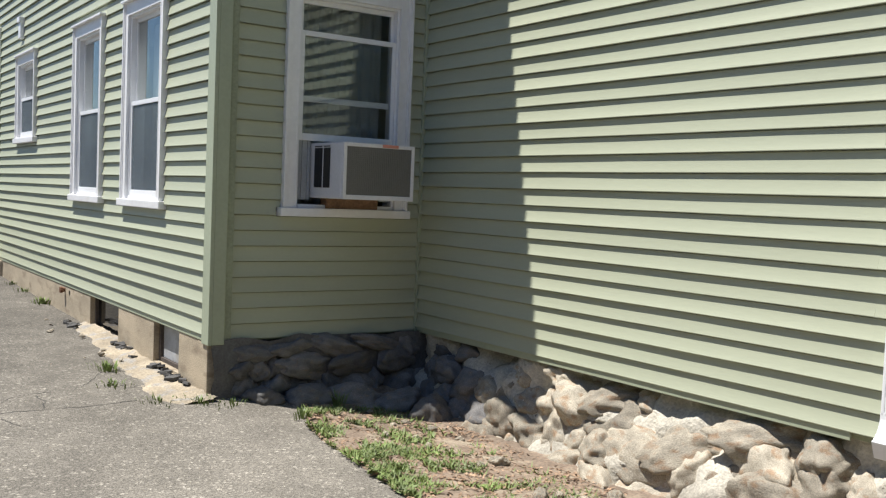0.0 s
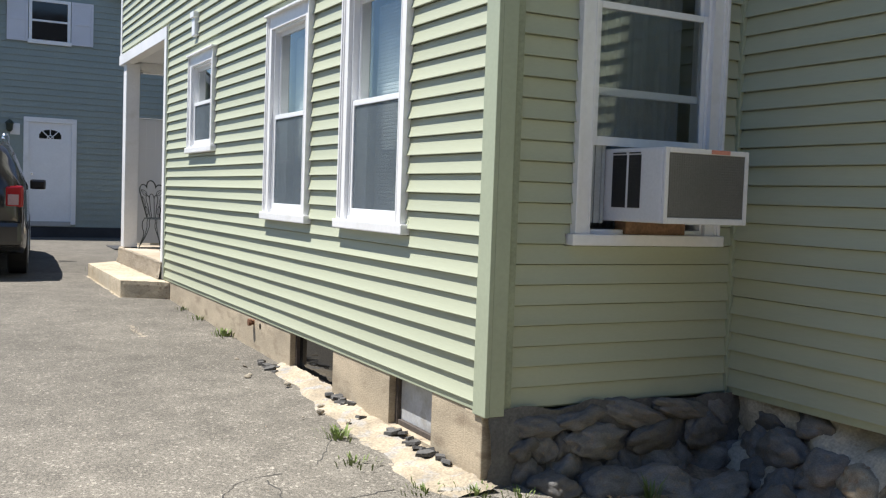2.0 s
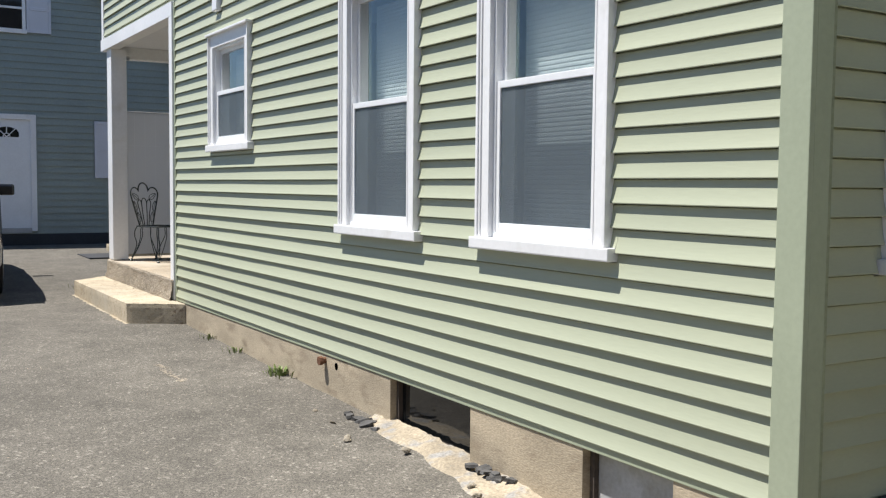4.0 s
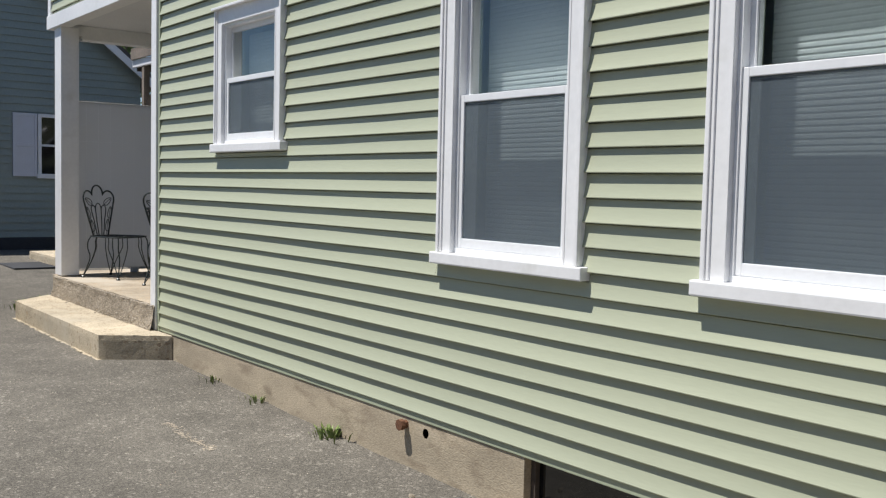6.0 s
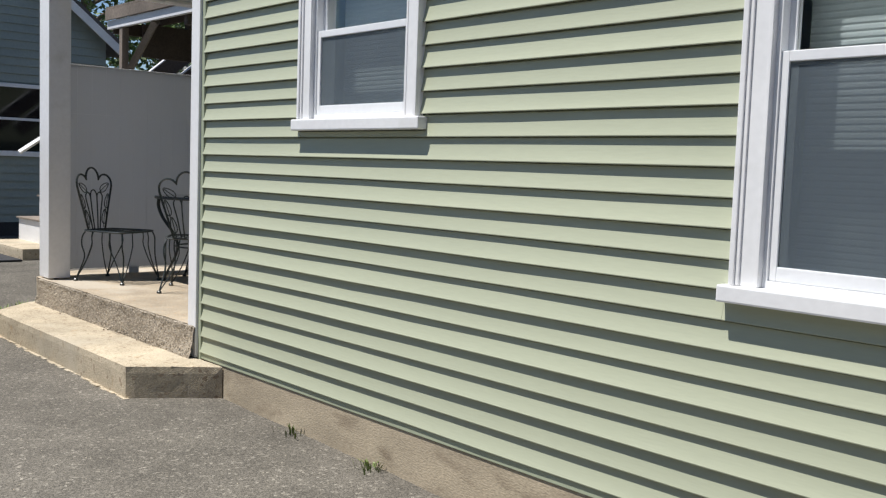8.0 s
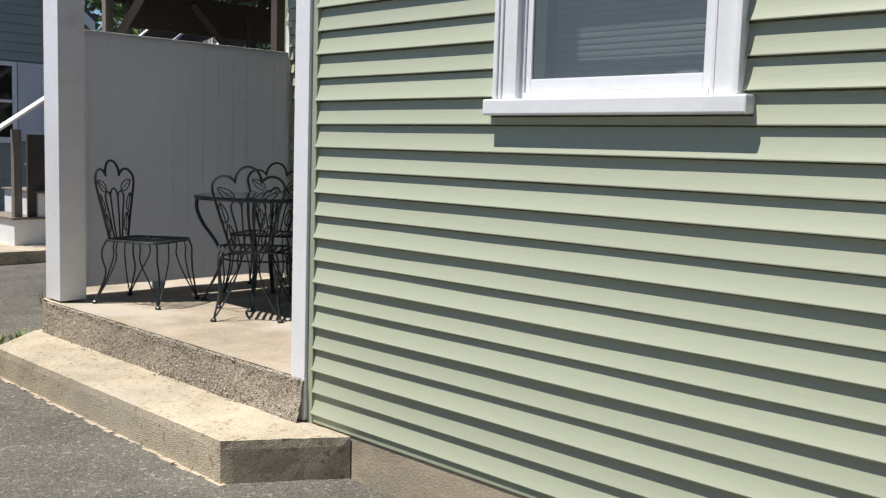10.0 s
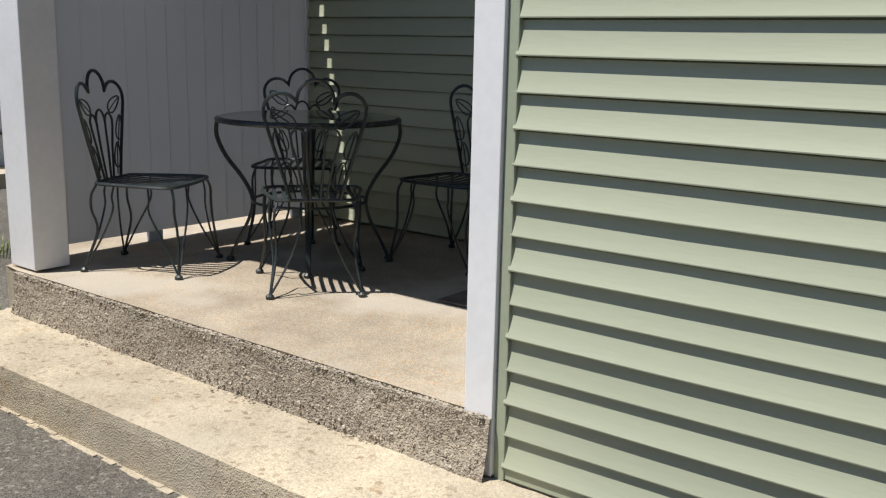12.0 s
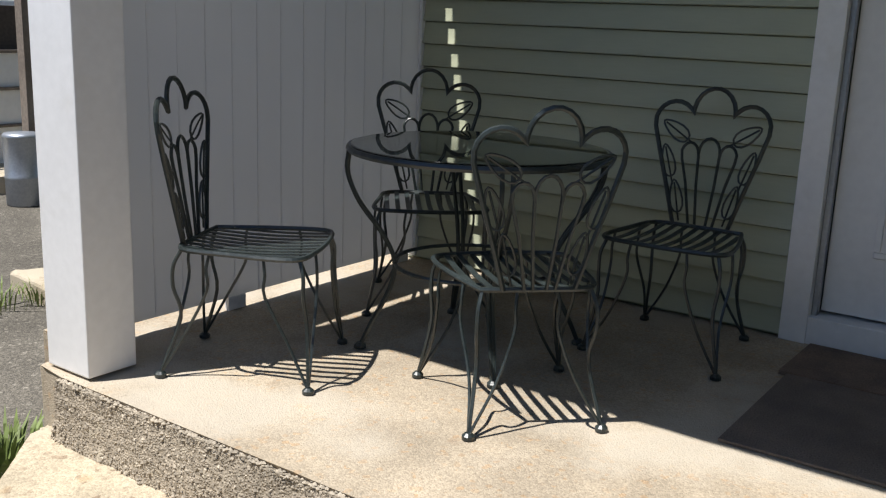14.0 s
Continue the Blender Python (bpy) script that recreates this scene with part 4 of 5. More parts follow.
back.piece("threshold", [(D0, D1, -0.12, 0.025, SLAB_Z + 0.004, SLAB_Z + 0.11)], WHITE, door)
back.piece("storm_channel", [(D1 - 0.022, D1, -0.045, -0.01, SLAB_Z + 0.11, 2.83)], STEEL, door)
leaf_z = SLAB_Z + 0.125
pane_holes = []
for r in range(2):
    for c in range(3):
        u0 = D0 + 0.205 + c * 0.182
        pane_holes.append((u0, u0 + 0.17, 1.825 + r * 0.31, 2.12 + r * 0.31))
bm = bmesh.new()
for a, b, c, d in cells(D0 + 0.005, D1 - 0.024, leaf_z, 2.82, pane_holes):
    back.box(bm, a, b, -0.10, -0.055, c, d)
leaf = part("door_leaf", bm, WHITE, door)
for u0, u1, a, b in ((D0 + 0.165, D0 + 0.365, 1.09, 1.62), (D0 + 0.555, D0 + 0.755, 1.09, 1.62)):
    back.piece("panel_moulding", [(u0, u1, -0.057, -0.046, a, a + 0.024), (u0, u1, -0.057, -0.046, b - 0.024, b), (u0, u0 + 0.024, -0.057, -0.046, a + 0.024, b - 0.024), (u1 - 0.024, u1, -0.057, -0.046, a + 0.024, b - 0.024), (u0 + 0.045, u1 - 0.045, -0.057, -0.051, a + 0.045, b - 0.045)], WHITE, leaf, bevel=0.004)
u0, u1, a, b = D0 + 0.185, D0 + 0.759, 1.805, 2.45
back.piece("pane_moulding", [(u0 - 0.02, u1 + 0.02, -0.057, -0.044, a - 0.02, a + 0.012), (u0 - 0.02, u1 + 0.02, -0.057, -0.044, b - 0.012, b + 0.02), (u0 - 0.02, u0 + 0.012, -0.057, -0.044, a + 0.012, b - 0.012), (u1 - 0.012, u1 + 0.02, -0.057, -0.044, a + 0.012, b - 0.012)], WHITE, leaf, bevel=0.004)
for h in pane_holes:
    pn = back.piece("pane", [(h[0], h[1], -0.085, -0.08, h[2], h[3])], GLASS, leaf, bevel=0)
    pn.visible_shadow = False
bm = bmesh.new()
tube(bm, [(BX + 0.055, D0 + 0.07, 1.72), (BX - 0.0, D0 + 0.07, 1.72)], [0.02, 0.03], 10)
part("door_handle", bm, CHROME, leaf)

mat_1 = thing("door_mat", (3.4, 13.35, SLAB_Z), "dark ribbed rubber mat on the porch slab", "mat")
bm = bmesh.new()
box(bm, -0.345, 0.345, -0.41, 0.41, 0.002, 0.012, 0.003, turn=Matrix.Translation((3.345, 13.295, SLAB_Z)) @ Matrix.Rotation(0.02, 4, "Z"))
part("mat", bm, RUBBER, mat_1)
mat_2 = thing("coir_door_mat", (3.9, 13.4, SLAB_Z), "worn brown coir mat against the doorway", "mat")
bm = bmesh.new()
box(bm, -0.19, 0.19, -0.42, 0.42, 0.002, 0.018, 0.004, turn=Matrix.Translation((3.865, 13.32, SLAB_Z)))
part("mat", bm, COIR, mat_2)

# ---- wrought-iron chairs ----
TILT_BACK = 0.115
SEAT_H = 0.42


def back_point(u, v):
    return (u, -0.19 - math.sin(TILT_BACK) * 1.06 * v - 0.02 * (1 - (u / 0.22) ** 2), SEAT_H + math.cos(TILT_BACK) * 1.06 * v)


def arc(c, rx, rz, a0, a1, n=9):
    return [(c[0] + rx * math.cos(radians(a0 + (a1 - a0) * i / n)), c[1] + rz * math.sin(radians(a0 + (a1 - a0) * i / n))) for i in range(n + 1)]


def iron_chair(name):
    c = thing(name, (0, 0, 0), "black wrought-iron chair with a scalloped leaf back", "chair", "chairs round the table")
    R = 0.0065
    # seat
    bm = bmesh.new()
    rim = [(-0.165, -0.19), (-0.205, -0.02), (-0.225, 0.14), (-0.20, 0.205), (-0.10, 0.225), (0.0, 0.23), (0.10, 0.225), (0.20, 0.205), (0.225, 0.14), (0.205, -0.02), (0.165, -0.19), (0.0, -0.20)]
    rim3 = smooth_path([(x, y, SEAT_H) for x, y in rim] + [(rim[0][0], rim[0][1], SEAT_H)], 4)[:-1]
    tube(bm, rim3, 0.0085, 6, closed=True)
    part("seat_rim", bm, IRON, c)
    for i in range(9):
        x = -0.172 + i * 0.043
        y0 = -0.197 if abs(x) < 0.16 else -0.13
        y1 = 0.226 - 0.9 * max(0, abs(x) - 0.09) ** 1.6
        bm = bmesh.new()
        n = 6
        vs = []
        for k in range(n + 1):
            t = k / n
            y, z = y0 + (y1 - y0) * t, SEAT_H - 0.012 * math.sin(math.pi * t) * (1 - (x / 0.25) ** 2)
            vs.append([bm.verts.new((x + dx, y, z + dz)) for dx, dz in ((-0.0095, 0.002), (0.0095, 0.002), (0.0095, -0.002), (-0.0095, -0.002))])
        for a, b in zip(vs, vs[1:]):
            for j in range(4):
                bm.faces.new((a[j], a[(j + 1) % 4], b[(j + 1) % 4], b[j]))
        part("seat_slat", bm, IRON, c)
    # back: outer frame with three lobes
    bm = bmesh.new()
    pts = [(-0.105, 0.0), (-0.142, 0.12), (-0.188, 0.26), (-0.214, 0.345)] + arc((-0.142, 0.365), 0.074, 0.072, 170, 25, 8) + arc((0.0, 0.405), 0.078, 0.085, 172, 8, 9) + arc((0.142, 0.365), 0.074, 0.072, 155, 10, 8) + [(0.214, 0.345), (0.188, 0.26), (0.142, 0.12), (0.105, 0.0)]
    tube(bm, [back_point(u, v) for u, v in pts], 0.0085, 6)
    part("back_frame", bm, IRON, c)
    bm = bmesh.new()
    inner = [(-0.045, 0.0), (-0.075, 0.15), (-0.10, 0.235)] + arc((-0.073, 0.25), 0.033, 0.045, 160, 25, 6) + [(-0.038, 0.24)]
    for s in (1, -1):
        tube(bm, [back_point(s * u, v) for u, v in inner], R * 0.9, 5)
        tube(bm, [back_point(s * u, v) for u, v in ((0.02, 0.0), (0.034, 0.14), (0.040, 0.26))], R * 0.9, 5)
    tube(bm, [back_point(u, v) for u, v in arc((0, 0.26), 0.040, 0.055, 180, 0, 8)], R * 0.9, 5)
    part("back_petals", bm, IRON, c)
    for s in (1, -1):
        for (u, v, ln, wd, ang) in ((0.135, 0.335, 0.115, 0.026, 32), (0.152, 0.225, 0.12, 0.023, 72), (0.106, 0.10, 0.12, 0.023, 76)):
            bm = bmesh.new()
            ca, sa = math.cos(radians(ang)), math.sin(radians(ang))
            out = []
            for k in range(14):
                t = 2 * math.pi * k / 14
                a, b = 0.5 * ln * math.cos(t), wd * math.sin(t) * (1 - 0.35 * math.cos(t))
                out.append(back_point(s * (u + a * ca - b * sa), v + a * sa + b * ca))
            tube(bm, out, 0.0042, 5, closed=True)
            tube(bm, [back_point(s * (u + q * ca), v + q * sa) for q in (-0.5 * ln - 0.03, 0.0, 0.42 * ln)], 0.0036, 4)
            part("back_leaf", bm, IRON, c)
    # legs: three rods gathered at the foot
    for sx in (1, -1):
        for front in (True, False):
            bm = bmesh.new()
            foot = Vector((sx * 0.245, 0.24, 0.012)) if front else Vector((sx * 0.20, -0.255, 0.012))
            tops = [(sx * 0.20, 0.20), (sx * 0.215, 0.09), (sx * 0.10, 0.225)] if front else [(sx * 0.162, -0.19), (sx * 0.19, -0.09), (sx * 0.06, -0.197)]
            for k, (tx, ty) in enumerate(tops):
                out = Vector((sx * 0.012, 0.012 if front else -0.018, 0))
                a = Vector((tx, ty, SEAT_H - 0.005))
                if k == 0:
                    mid = [a + out * 1.2 + Vector((0, 0, -0.05)), a + out * 1.3 + Vector((0, 0, -0.12)), a * 0.6 + foot * 0.4 + Vector((sx * -0.008, 0.01 if front else 0.022, -0.06))]
                else:
                    mid = [a + out * 0.5 + Vector((0, 0, -0.05)), a + out * 0.5 + Vector((0, 0, -0.12)), a * 0.5 + foot * 0.5 + Vector((sx * -0.012, 0, -0.06))]
                tube(bm, smooth_path([a] + mid + [foot], 4), R if k == 0 else R * 0.8, 5)
            leg = part("leg", bm, IRON, c)
            bm = bmesh.new()
            lathe(bm, [(0.012, 0.0), (0.019, 0.003), (0.019, 0.014), (0.010, 0.022)], (foot.x, foot.y), 10)
            part("foot_cap", bm, IRON, leg)
    return c


def chair_pose(x, y, fx, fy):
    return Matrix.LocRotScale((x, y, SLAB_Z), Euler((0, 0, math.atan2(-fx, fy))), None)


chair = iron_chair("patio_chair")
chair.matrix_basis = chair_pose(2.578, 15.149, 0.49, -0.87)
for x, y, fx, fy in ((2.852, 14.312, 0.657, 0.754), (3.698, 14.145, -1.0, -0.06), (3.565, 15.18, -0.77, -0.64)):
    copy_thing(chair, chair_pose(x, y, fx, fy))

# ---- round table ----
TC, TR_, TH = (3.20, 14.70), 0.449, 0.72
table = thing("patio_table", (TC[0], TC[1], SLAB_Z), "round black wrought-iron patio table with a dark glass top", "table")
bm = bmesh.new()
lathe(bm, [(TR_ - 0.012, SLAB_Z + TH + 0.001), (TR_ - 0.004, SLAB_Z + TH + 0.003), (TR_ - 0.004, SLAB_Z + TH + 0.007), (TR_ - 0.012, SLAB_Z + TH + 0.009)], TC, 48)
part("tabletop", bm, TINT, table, "dark glass tabletop")
bm = bmesh.new()
tube(bm, [(TC[0] + TR_ * math.cos(t), TC[1] + TR_ * math.sin(t), SLAB_Z + TH - 0.006) for t in np.linspace(0, 2 * math.pi, 49)[:-1]], 0.012, 6, closed=True)
part("rim", bm, IRON, table)
for a in (45, 135, 225, 315):
    bm = bmesh.new()
    ca, sa = math.cos(radians(a)), math.sin(radians(a))
    for off in (-0.018, 0.018):
        prof = [(0.448, TH - 0.01), (0.452, TH - 0.09), (0.41, TH - 0.19), (0.33, TH - 0.30), (0.285, TH - 0.40), (0.30, TH - 0.50), (0.36, 0.10), (0.40, 0.012)]
        tube(bm, smooth_path([(TC[0] + r * ca - off * (1 - 0.85 * (i / 7)) * sa, TC[1] + r * sa + off * (1 - 0.85 * (i / 7)) * ca, SLAB_Z + z) for i, (r, z) in enumerate(prof)], 4), 0.0085, 6)
    lg = part("leg", bm, IRON, table)
    bm = bmesh.new()
    lathe(bm, [(0.014, SLAB_Z), (0.022, SLAB_Z + 0.003), (0.022, SLAB_Z + 0.014), (0.012, SLAB_Z + 0.024)], (TC[0] + 0.40 * ca, TC[1] + 0.40 * sa), 10)
    part("foot_cap", bm, IRON, lg)
bm = bmesh.new()
tube(bm, [(TC[0] + 0.285 * math.cos(t), TC[1] + 0.285 * math.sin(t), SLAB_Z + TH - 0.41) for t in np.linspace(0, 2 * math.pi, 33)[:-1]], 0.007, 6, closed=True)
part("brace_ring", bm, IRON, table)

# ---- grey house across the yard ----
GY, GX0, GX1, EAVE, PEAK = 23.4, -1.28, 5.87, 3.68, 6.55
gf = Face("y", GY)
GMID = (GX0 + GX1) / 2
house = thing("grey_house", (GMID, GY, 0.5), "grey-green vinyl-sided gabled house with a white door", "house")


def gable_top(x):
    return EAVE + (PEAK - EAVE) * (1 - abs(x - GMID) / ((GX1 - GX0) / 2))


bm = bmesh.new()
out = [(GX0, 0.0), (GX1, 0.0), (GX1, EAVE), (GMID, PEAK), (GX0, EAVE)]
lo = [bm.verts.new((x, GY + 0.004, z)) for x, z in out]
hi = [bm.verts.new((x, GY + 7, z)) for x, z in out]
bm.faces.new(lo)
bm.faces.new(hi[::-1])
for i in range(5):
    bm.faces.new((lo[i], lo[(i + 1) % 5], hi[(i + 1) % 5], hi[i]))
gwall = part("wall", bm, SLATE, house)
bm = bmesh.new()
k = 0
while 0.69 + k * 0.13 < PEAK - 0.15:
    a, b = 0.69 + k * 0.13, 0.69 + (k + 1) * 0.13
    xs = (GX0, GX1) if b < EAVE else (GMID - (GX1 - GX0) / 2 * (PEAK - b) / (PEAK - EAVE), GMID + (GX1 - GX0) / 2 * (PEAK - b) / (PEAK - EAVE))
    for c0, c1, d0, d1 in cells(xs[0], xs[1], a, b, [(1.50, 2.53, 0, 2.95), (1.15, 2.83, 4.48, 5.38), (3.59, 5.47, 1.76, 2.88)]):
        v = [bm.verts.new((x, GY - o, z)) for x, o, z in ((c0, 0.02 * (1 - (d0 - a) / 0.13), d0), (c1, 0.02 * (1 - (d0 - a) / 0.13), d0), (c1, 0.02 * (1 - (d1 - a) / 0.13), d1), (c0, 0.02 * (1 - (d1 - a) / 0.13), d1))]
        w_ = [bm.verts.new((x, GY, d0)) for x in (c0, c1)]
        bm.faces.new(v)
        bm.faces.new((w_[0], w_[1], v[1], v[0]))
    k += 1
tagged(part("siding", bm, SLATE, house), kind="stuff")
boxes("base", [(GX0 - 0.02, GX1 + 0.02, GY - 0.03, GY + 0.02, 0.2, 0.685)], NEARBLACK, house, "dark base course")
for s in (1, -1):
    bm = bmesh.new()
    xe, xm = (GX1 + 0.25, GMID) if s > 0 else (GX0 - 0.25, GMID)
    ze = EAVE - 0.25 * (PEAK - EAVE) / ((GX1 - GX0) / 2)
    for y0, y1, t0, t1 in ((GY - 0.25, GY - 0.22, -0.10, 0.12),):
        v = [bm.verts.new(p) for p in ((xe, y0, ze + t0), (xm, y0, PEAK + t0), (xm, y0, PEAK + t1), (xe, y0, ze + t1), (xe, y1, ze + t0), (xm, y1, PEAK + t0), (xm, y1, PEAK + t1), (xe, y1, ze + t1))]
        for f in ((0, 1, 2, 3), (4, 7, 6, 5), (0, 4, 5, 1), (3, 2, 6, 7), (0, 3, 7, 4), (1, 5, 6, 2)):
            bm.faces.new([v[i] for i in f])
    part("rake_board", bm, WHITE, house)
    bm = bmesh.new()
    v = [bm.verts.new(p) for p in ((xe, GY - 0.28, ze + 0.12), (xm, GY - 0.28, PEAK + 0.12), (xm, GY + 7.2, PEAK + 0.12), (xe, GY + 7.2, ze + 0.12), (xe, GY - 0.22, ze + 0.0), (xm, GY - 0.22, PEAK + 0.0), (xm, GY + 7.2, PEAK + 0.0), (xe, GY + 7.2, ze + 0.0))]
    for f in ((0, 1, 2, 3), (4, 7, 6, 5), (0, 4, 5, 1), (3, 2, 6, 7), (0, 3, 7, 4), (1, 5, 6, 2)):
        bm.faces.new([v[i] for i in f])
    part("roof", bm, ROOF, house)
gd = gf.piece("door", [(1.60, 2.43, -0.02, 0.012, 0.80, 2.85)], VINYL, house, "white door with a fan light", bevel=0.003)
gf.piece("door_frame", [(1.50, 1.60, 0.0, 0.045, 0.74, 2.85), (2.43, 2.53, 0.0, 0.045, 0.74, 2.85), (1.50, 2.53, 0.0, 0.046, 2.851, 2.95)], WHITE, gd)
gf.piece("threshold", [(1.60, 2.43, 0.0, 0.05, 0.70, 0.80)], STEEL, gd)
bm = bmesh.new()
fan = [(1.80, 2.52), (2.23, 2.52), (2.23, 2.60), (2.19, 2.665), (2.10, 2.70), (2.015, 2.71), (1.93, 2.70), (1.84, 2.665), (1.80, 2.60)]
a_ = [bm.verts.new((x, GY - 0.0155, z)) for x, z in fan]
bm.faces.new(a_)
part("fan_light", bm, CARGLASS, gd)
bm = bmesh.new()
for ang in (50, 130):
    p0 = Vector((2.015, GY - 0.02, 2.52))
    tube(bm, [p0, p0 + Vector((0.24 * math.cos(radians(ang)), 0, 0.2 * math.sin(radians(ang))))], 0.009, 4)
tube(bm, [(2.015 + 0.06 * math.cos(t), GY - 0.02, 2.52 + 0.07 * math.sin(t)) for t in np.linspace(0, math.pi, 8)], 0.009, 4)
tube(bm, [(2.015, GY - 0.02, 2.59), (2.015, GY - 0.02, 2.71)], 0.009, 4)
part("fan_bars", bm, WHITE, gd)
bm = bmesh.new()
tube(bm, [(1.67, GY - 0.012, 1.78), (1.67, GY - 0.05, 1.78)], 0.022, 8)
part("door_handle", bm, CHROME, gd)


def far_window(x0, x1, z0, z1, shutters):
    w = gf.piece("window", [(x0, x0 + 0.06, 0.0, 0.04, z0, z1), (x1 - 0.06, x1, 0.0, 0.04, z0, z1), (x0 + 0.06, x1 - 0.06, 0.0, 0.04, z1 - 0.06, z1), (x0 - 0.02, x1 + 0.02, 0.0, 0.06, z0 - 0.03, z0 + 0.05), (x0 + 0.06, x1 - 0.06, 0.0, 0.03, (z0 + z1) / 2 - 0.02, (z0 + z1) / 2 + 0.02)], WHITE, house, "white sash window with dark panes")
    for a, b in ((z0 + 0.05, (z0 + z1) / 2 - 0.02), ((z0 + z1) / 2 + 0.02, z1 - 0.06)):
        gf.piece("pane", [(x0 + 0.06, x1 - 0.06, 0.002, 0.014, a, b)], CARGLASS, w, bevel=0)
    for a, b in shutters:
        mid = (z0 + z1) / 2
        s = gf.piece("shutter", [(a, a + 0.05, 0.0, 0.045, z0, z1), (b - 0.05, b, 0.0, 0.045, z0, z1), (a + 0.05, b - 0.05, 0.0, 0.045, z1 - 0.06, z1), (a + 0.05, b - 0.05, 0.0, 0.045, z0, z0 + 0.06), (a + 0.05, b - 0.05, 0.0, 0.045, mid - 0.03, mid + 0.03), (a + 0.05, b - 0.05, 0.0, 0.034, z0 + 0.06, z1 - 0.06)], SHUTTER, house, "pale lavender-white panelled shutter")


far_window(1.575, 2.38, 4.49, 5.38, ((1.16, 1.56), (2.395, 2.83)))
far_window(4.02, 5.06, 1.765, 2.875, ((3.60, 4.005), (5.075, 5.46)))
house.location.x -= 0.05
lantern = thing("wall_lantern", (1.18, GY, 2.56), "small dark wall lantern on a white block", "lamp")
gf.piece("mount", [(1.20, 1.38, 0.0, 0.03, 2.57, 2.80)], WHITE, lantern)
bm = bmesh.new()
lathe(bm, [(0.03, 2.62), (0.06, 2.66), (0.07, 2.78), (0.09, 2.79), (0.05, 2.84), (0.012, 2.87)], (1.18, GY - 0.11), 8)
part("lantern_body", bm, BRASS, lantern)
bm = bmesh.new()
tube(bm, [(1.18, GY - 0.03, 2.70), (1.18, GY - 0.06, 2.74), (1.18, GY - 0.10, 2.70)], 0.012, 5)
part("arm", bm, BRASS, lantern)
# things on the asphalt in front of the house
bm = bmesh.new()
prism(bm, [(3.06, 17.13), (3.5, 17.05), (3.6, 17.5), (3.12, 17.6)], 0.3, 0.50)
roughen(bm, 0.09, 0.012, 4)
tagged(part("concrete_block", bm, STEP), "low mossy concrete block on the asphalt", "block")
hatch = thing("drain_cover", (3.0, 20.2, 0.4), "dark flat drain cover in the asphalt", "cover")
boxes("plate", [(2.70, 3.30, 19.75, 20.75, ground_z(3.0, 20.7) - 0.01, ground_z(3.0, 20.7) + 0.012)], NEARBLACK, hatch)

# ---- steps with a rail beside the grey house ----
stairs = thing("side_steps", (4.4, 20.6, 0.43), "white wooden steps with a handrail on a concrete pad", "steps")
bm = bmesh.new()
prism(bm, [(3.34, 19.88), (5.4, 19.88), (5.4, 21.5), (3.34, 21.5)], 0.3, 0.58)
roughen(bm, 0.12, 0.008, 2)
part("pad", bm, STEP, stairs)
for k in range(3):
    boxes("riser", [(3.80 + 0.28 * k, 5.4, 20.45 + 0.002 * k, 21.45, 0.575 + 0.325 * k if k == 0 else 0.601 + 0.30 * k, 0.875 + 0.30 * k)], WHITE, stairs)
    boxes("tread", [(3.77 + 0.28 * k, 5.4, 20.42 + 0.002 * k, 21.47, 0.877 + 0.30 * k, 0.90 + 0.30 * k)], TIMBER, stairs)
boxes("newel", [(3.81, 3.90, 20.46, 20.55, 0.90, 1.90)], TIMBER, stairs)
boxes("skirt_panel", [(3.98, 5.4, 20.50, 20.54, 0.90, 1.85)], DARKWOOD, stairs)
bm = bmesh.new()
tube(bm, [(3.50, 20.5, 1.79), (4.9, 20.5, 2.76)], 0.032, 4)
part("handrail", bm, WHITE, stairs)

# ---- timber deck beyond the porch screen ----
deck = thing("timber_deck", (6.5, 18.3, 0.4), "weathered raised timber deck on posts with knee braces", "deck")
for x, y in ((4.50, 19.62), (4.50, 16.4), (8.2, 19.62), (6.4, 19.62), (8.2, 16.4)):
    boxes("post", [(x, x + 0.09, y, y + 0.09, 0.3, 3.45)], TIMBER if x < 5 and y > 18 else DARKWOOD, deck)
boxes("edge_beam", [(4.49, 4.54, 16.1, 20.08, 3.45, 3.56)], PANEL, deck)
boxes("fascia_board", [(4.46, 4.488, 16.1, 20.08, 3.562, 3.70)], TIMBER, deck)
boxes("skirt_board", [(4.9, 8.5, 19.88, 19.93, 3.12, 3.56)], DARKWOOD, deck)
boxes("rear_beam", [(4.55, 8.5, 20.0, 20.06, 3.40, 3.56)], DARKWOOD, deck)
boxes("middle_beam", [(4.55, 8.5, 17.9, 17.98, 3.34, 3.56)], DARKWOOD, deck)
for k in range(10):
    boxes("joist", [(4.75 + 0.4 * k, 4.80 + 0.4 * k, 16.12, 19.99, 3.57, 3.69)], DARKWOOD, deck)
for k in range(27):
    boxes("deck_board", [(4.46, 8.6, 16.1 + 0.147 * k, 16.238 + 0.147 * k, 3.702, 3.73)], TIMBER, deck, bevel=0)
for a, b, m in (((4.545, 19.64, 2.78), (4.545, 18.72, 3.45), TIMBER), ((8.24, 19.6, 2.5), (8.24, 18.6, 3.45), DARKWOOD), ((6.44, 19.62, 2.6), (5.6, 19.64, 3.45), DARKWOOD)):
    bm = bmesh.new()
    tube(bm, [a, b], 0.055, 4)
    part("knee_brace", bm, m, deck)
flight = thing("deck_stairs", (6.2, 21.2, 0.45), "dark timber stair stringers rising behind the deck", "stairs")
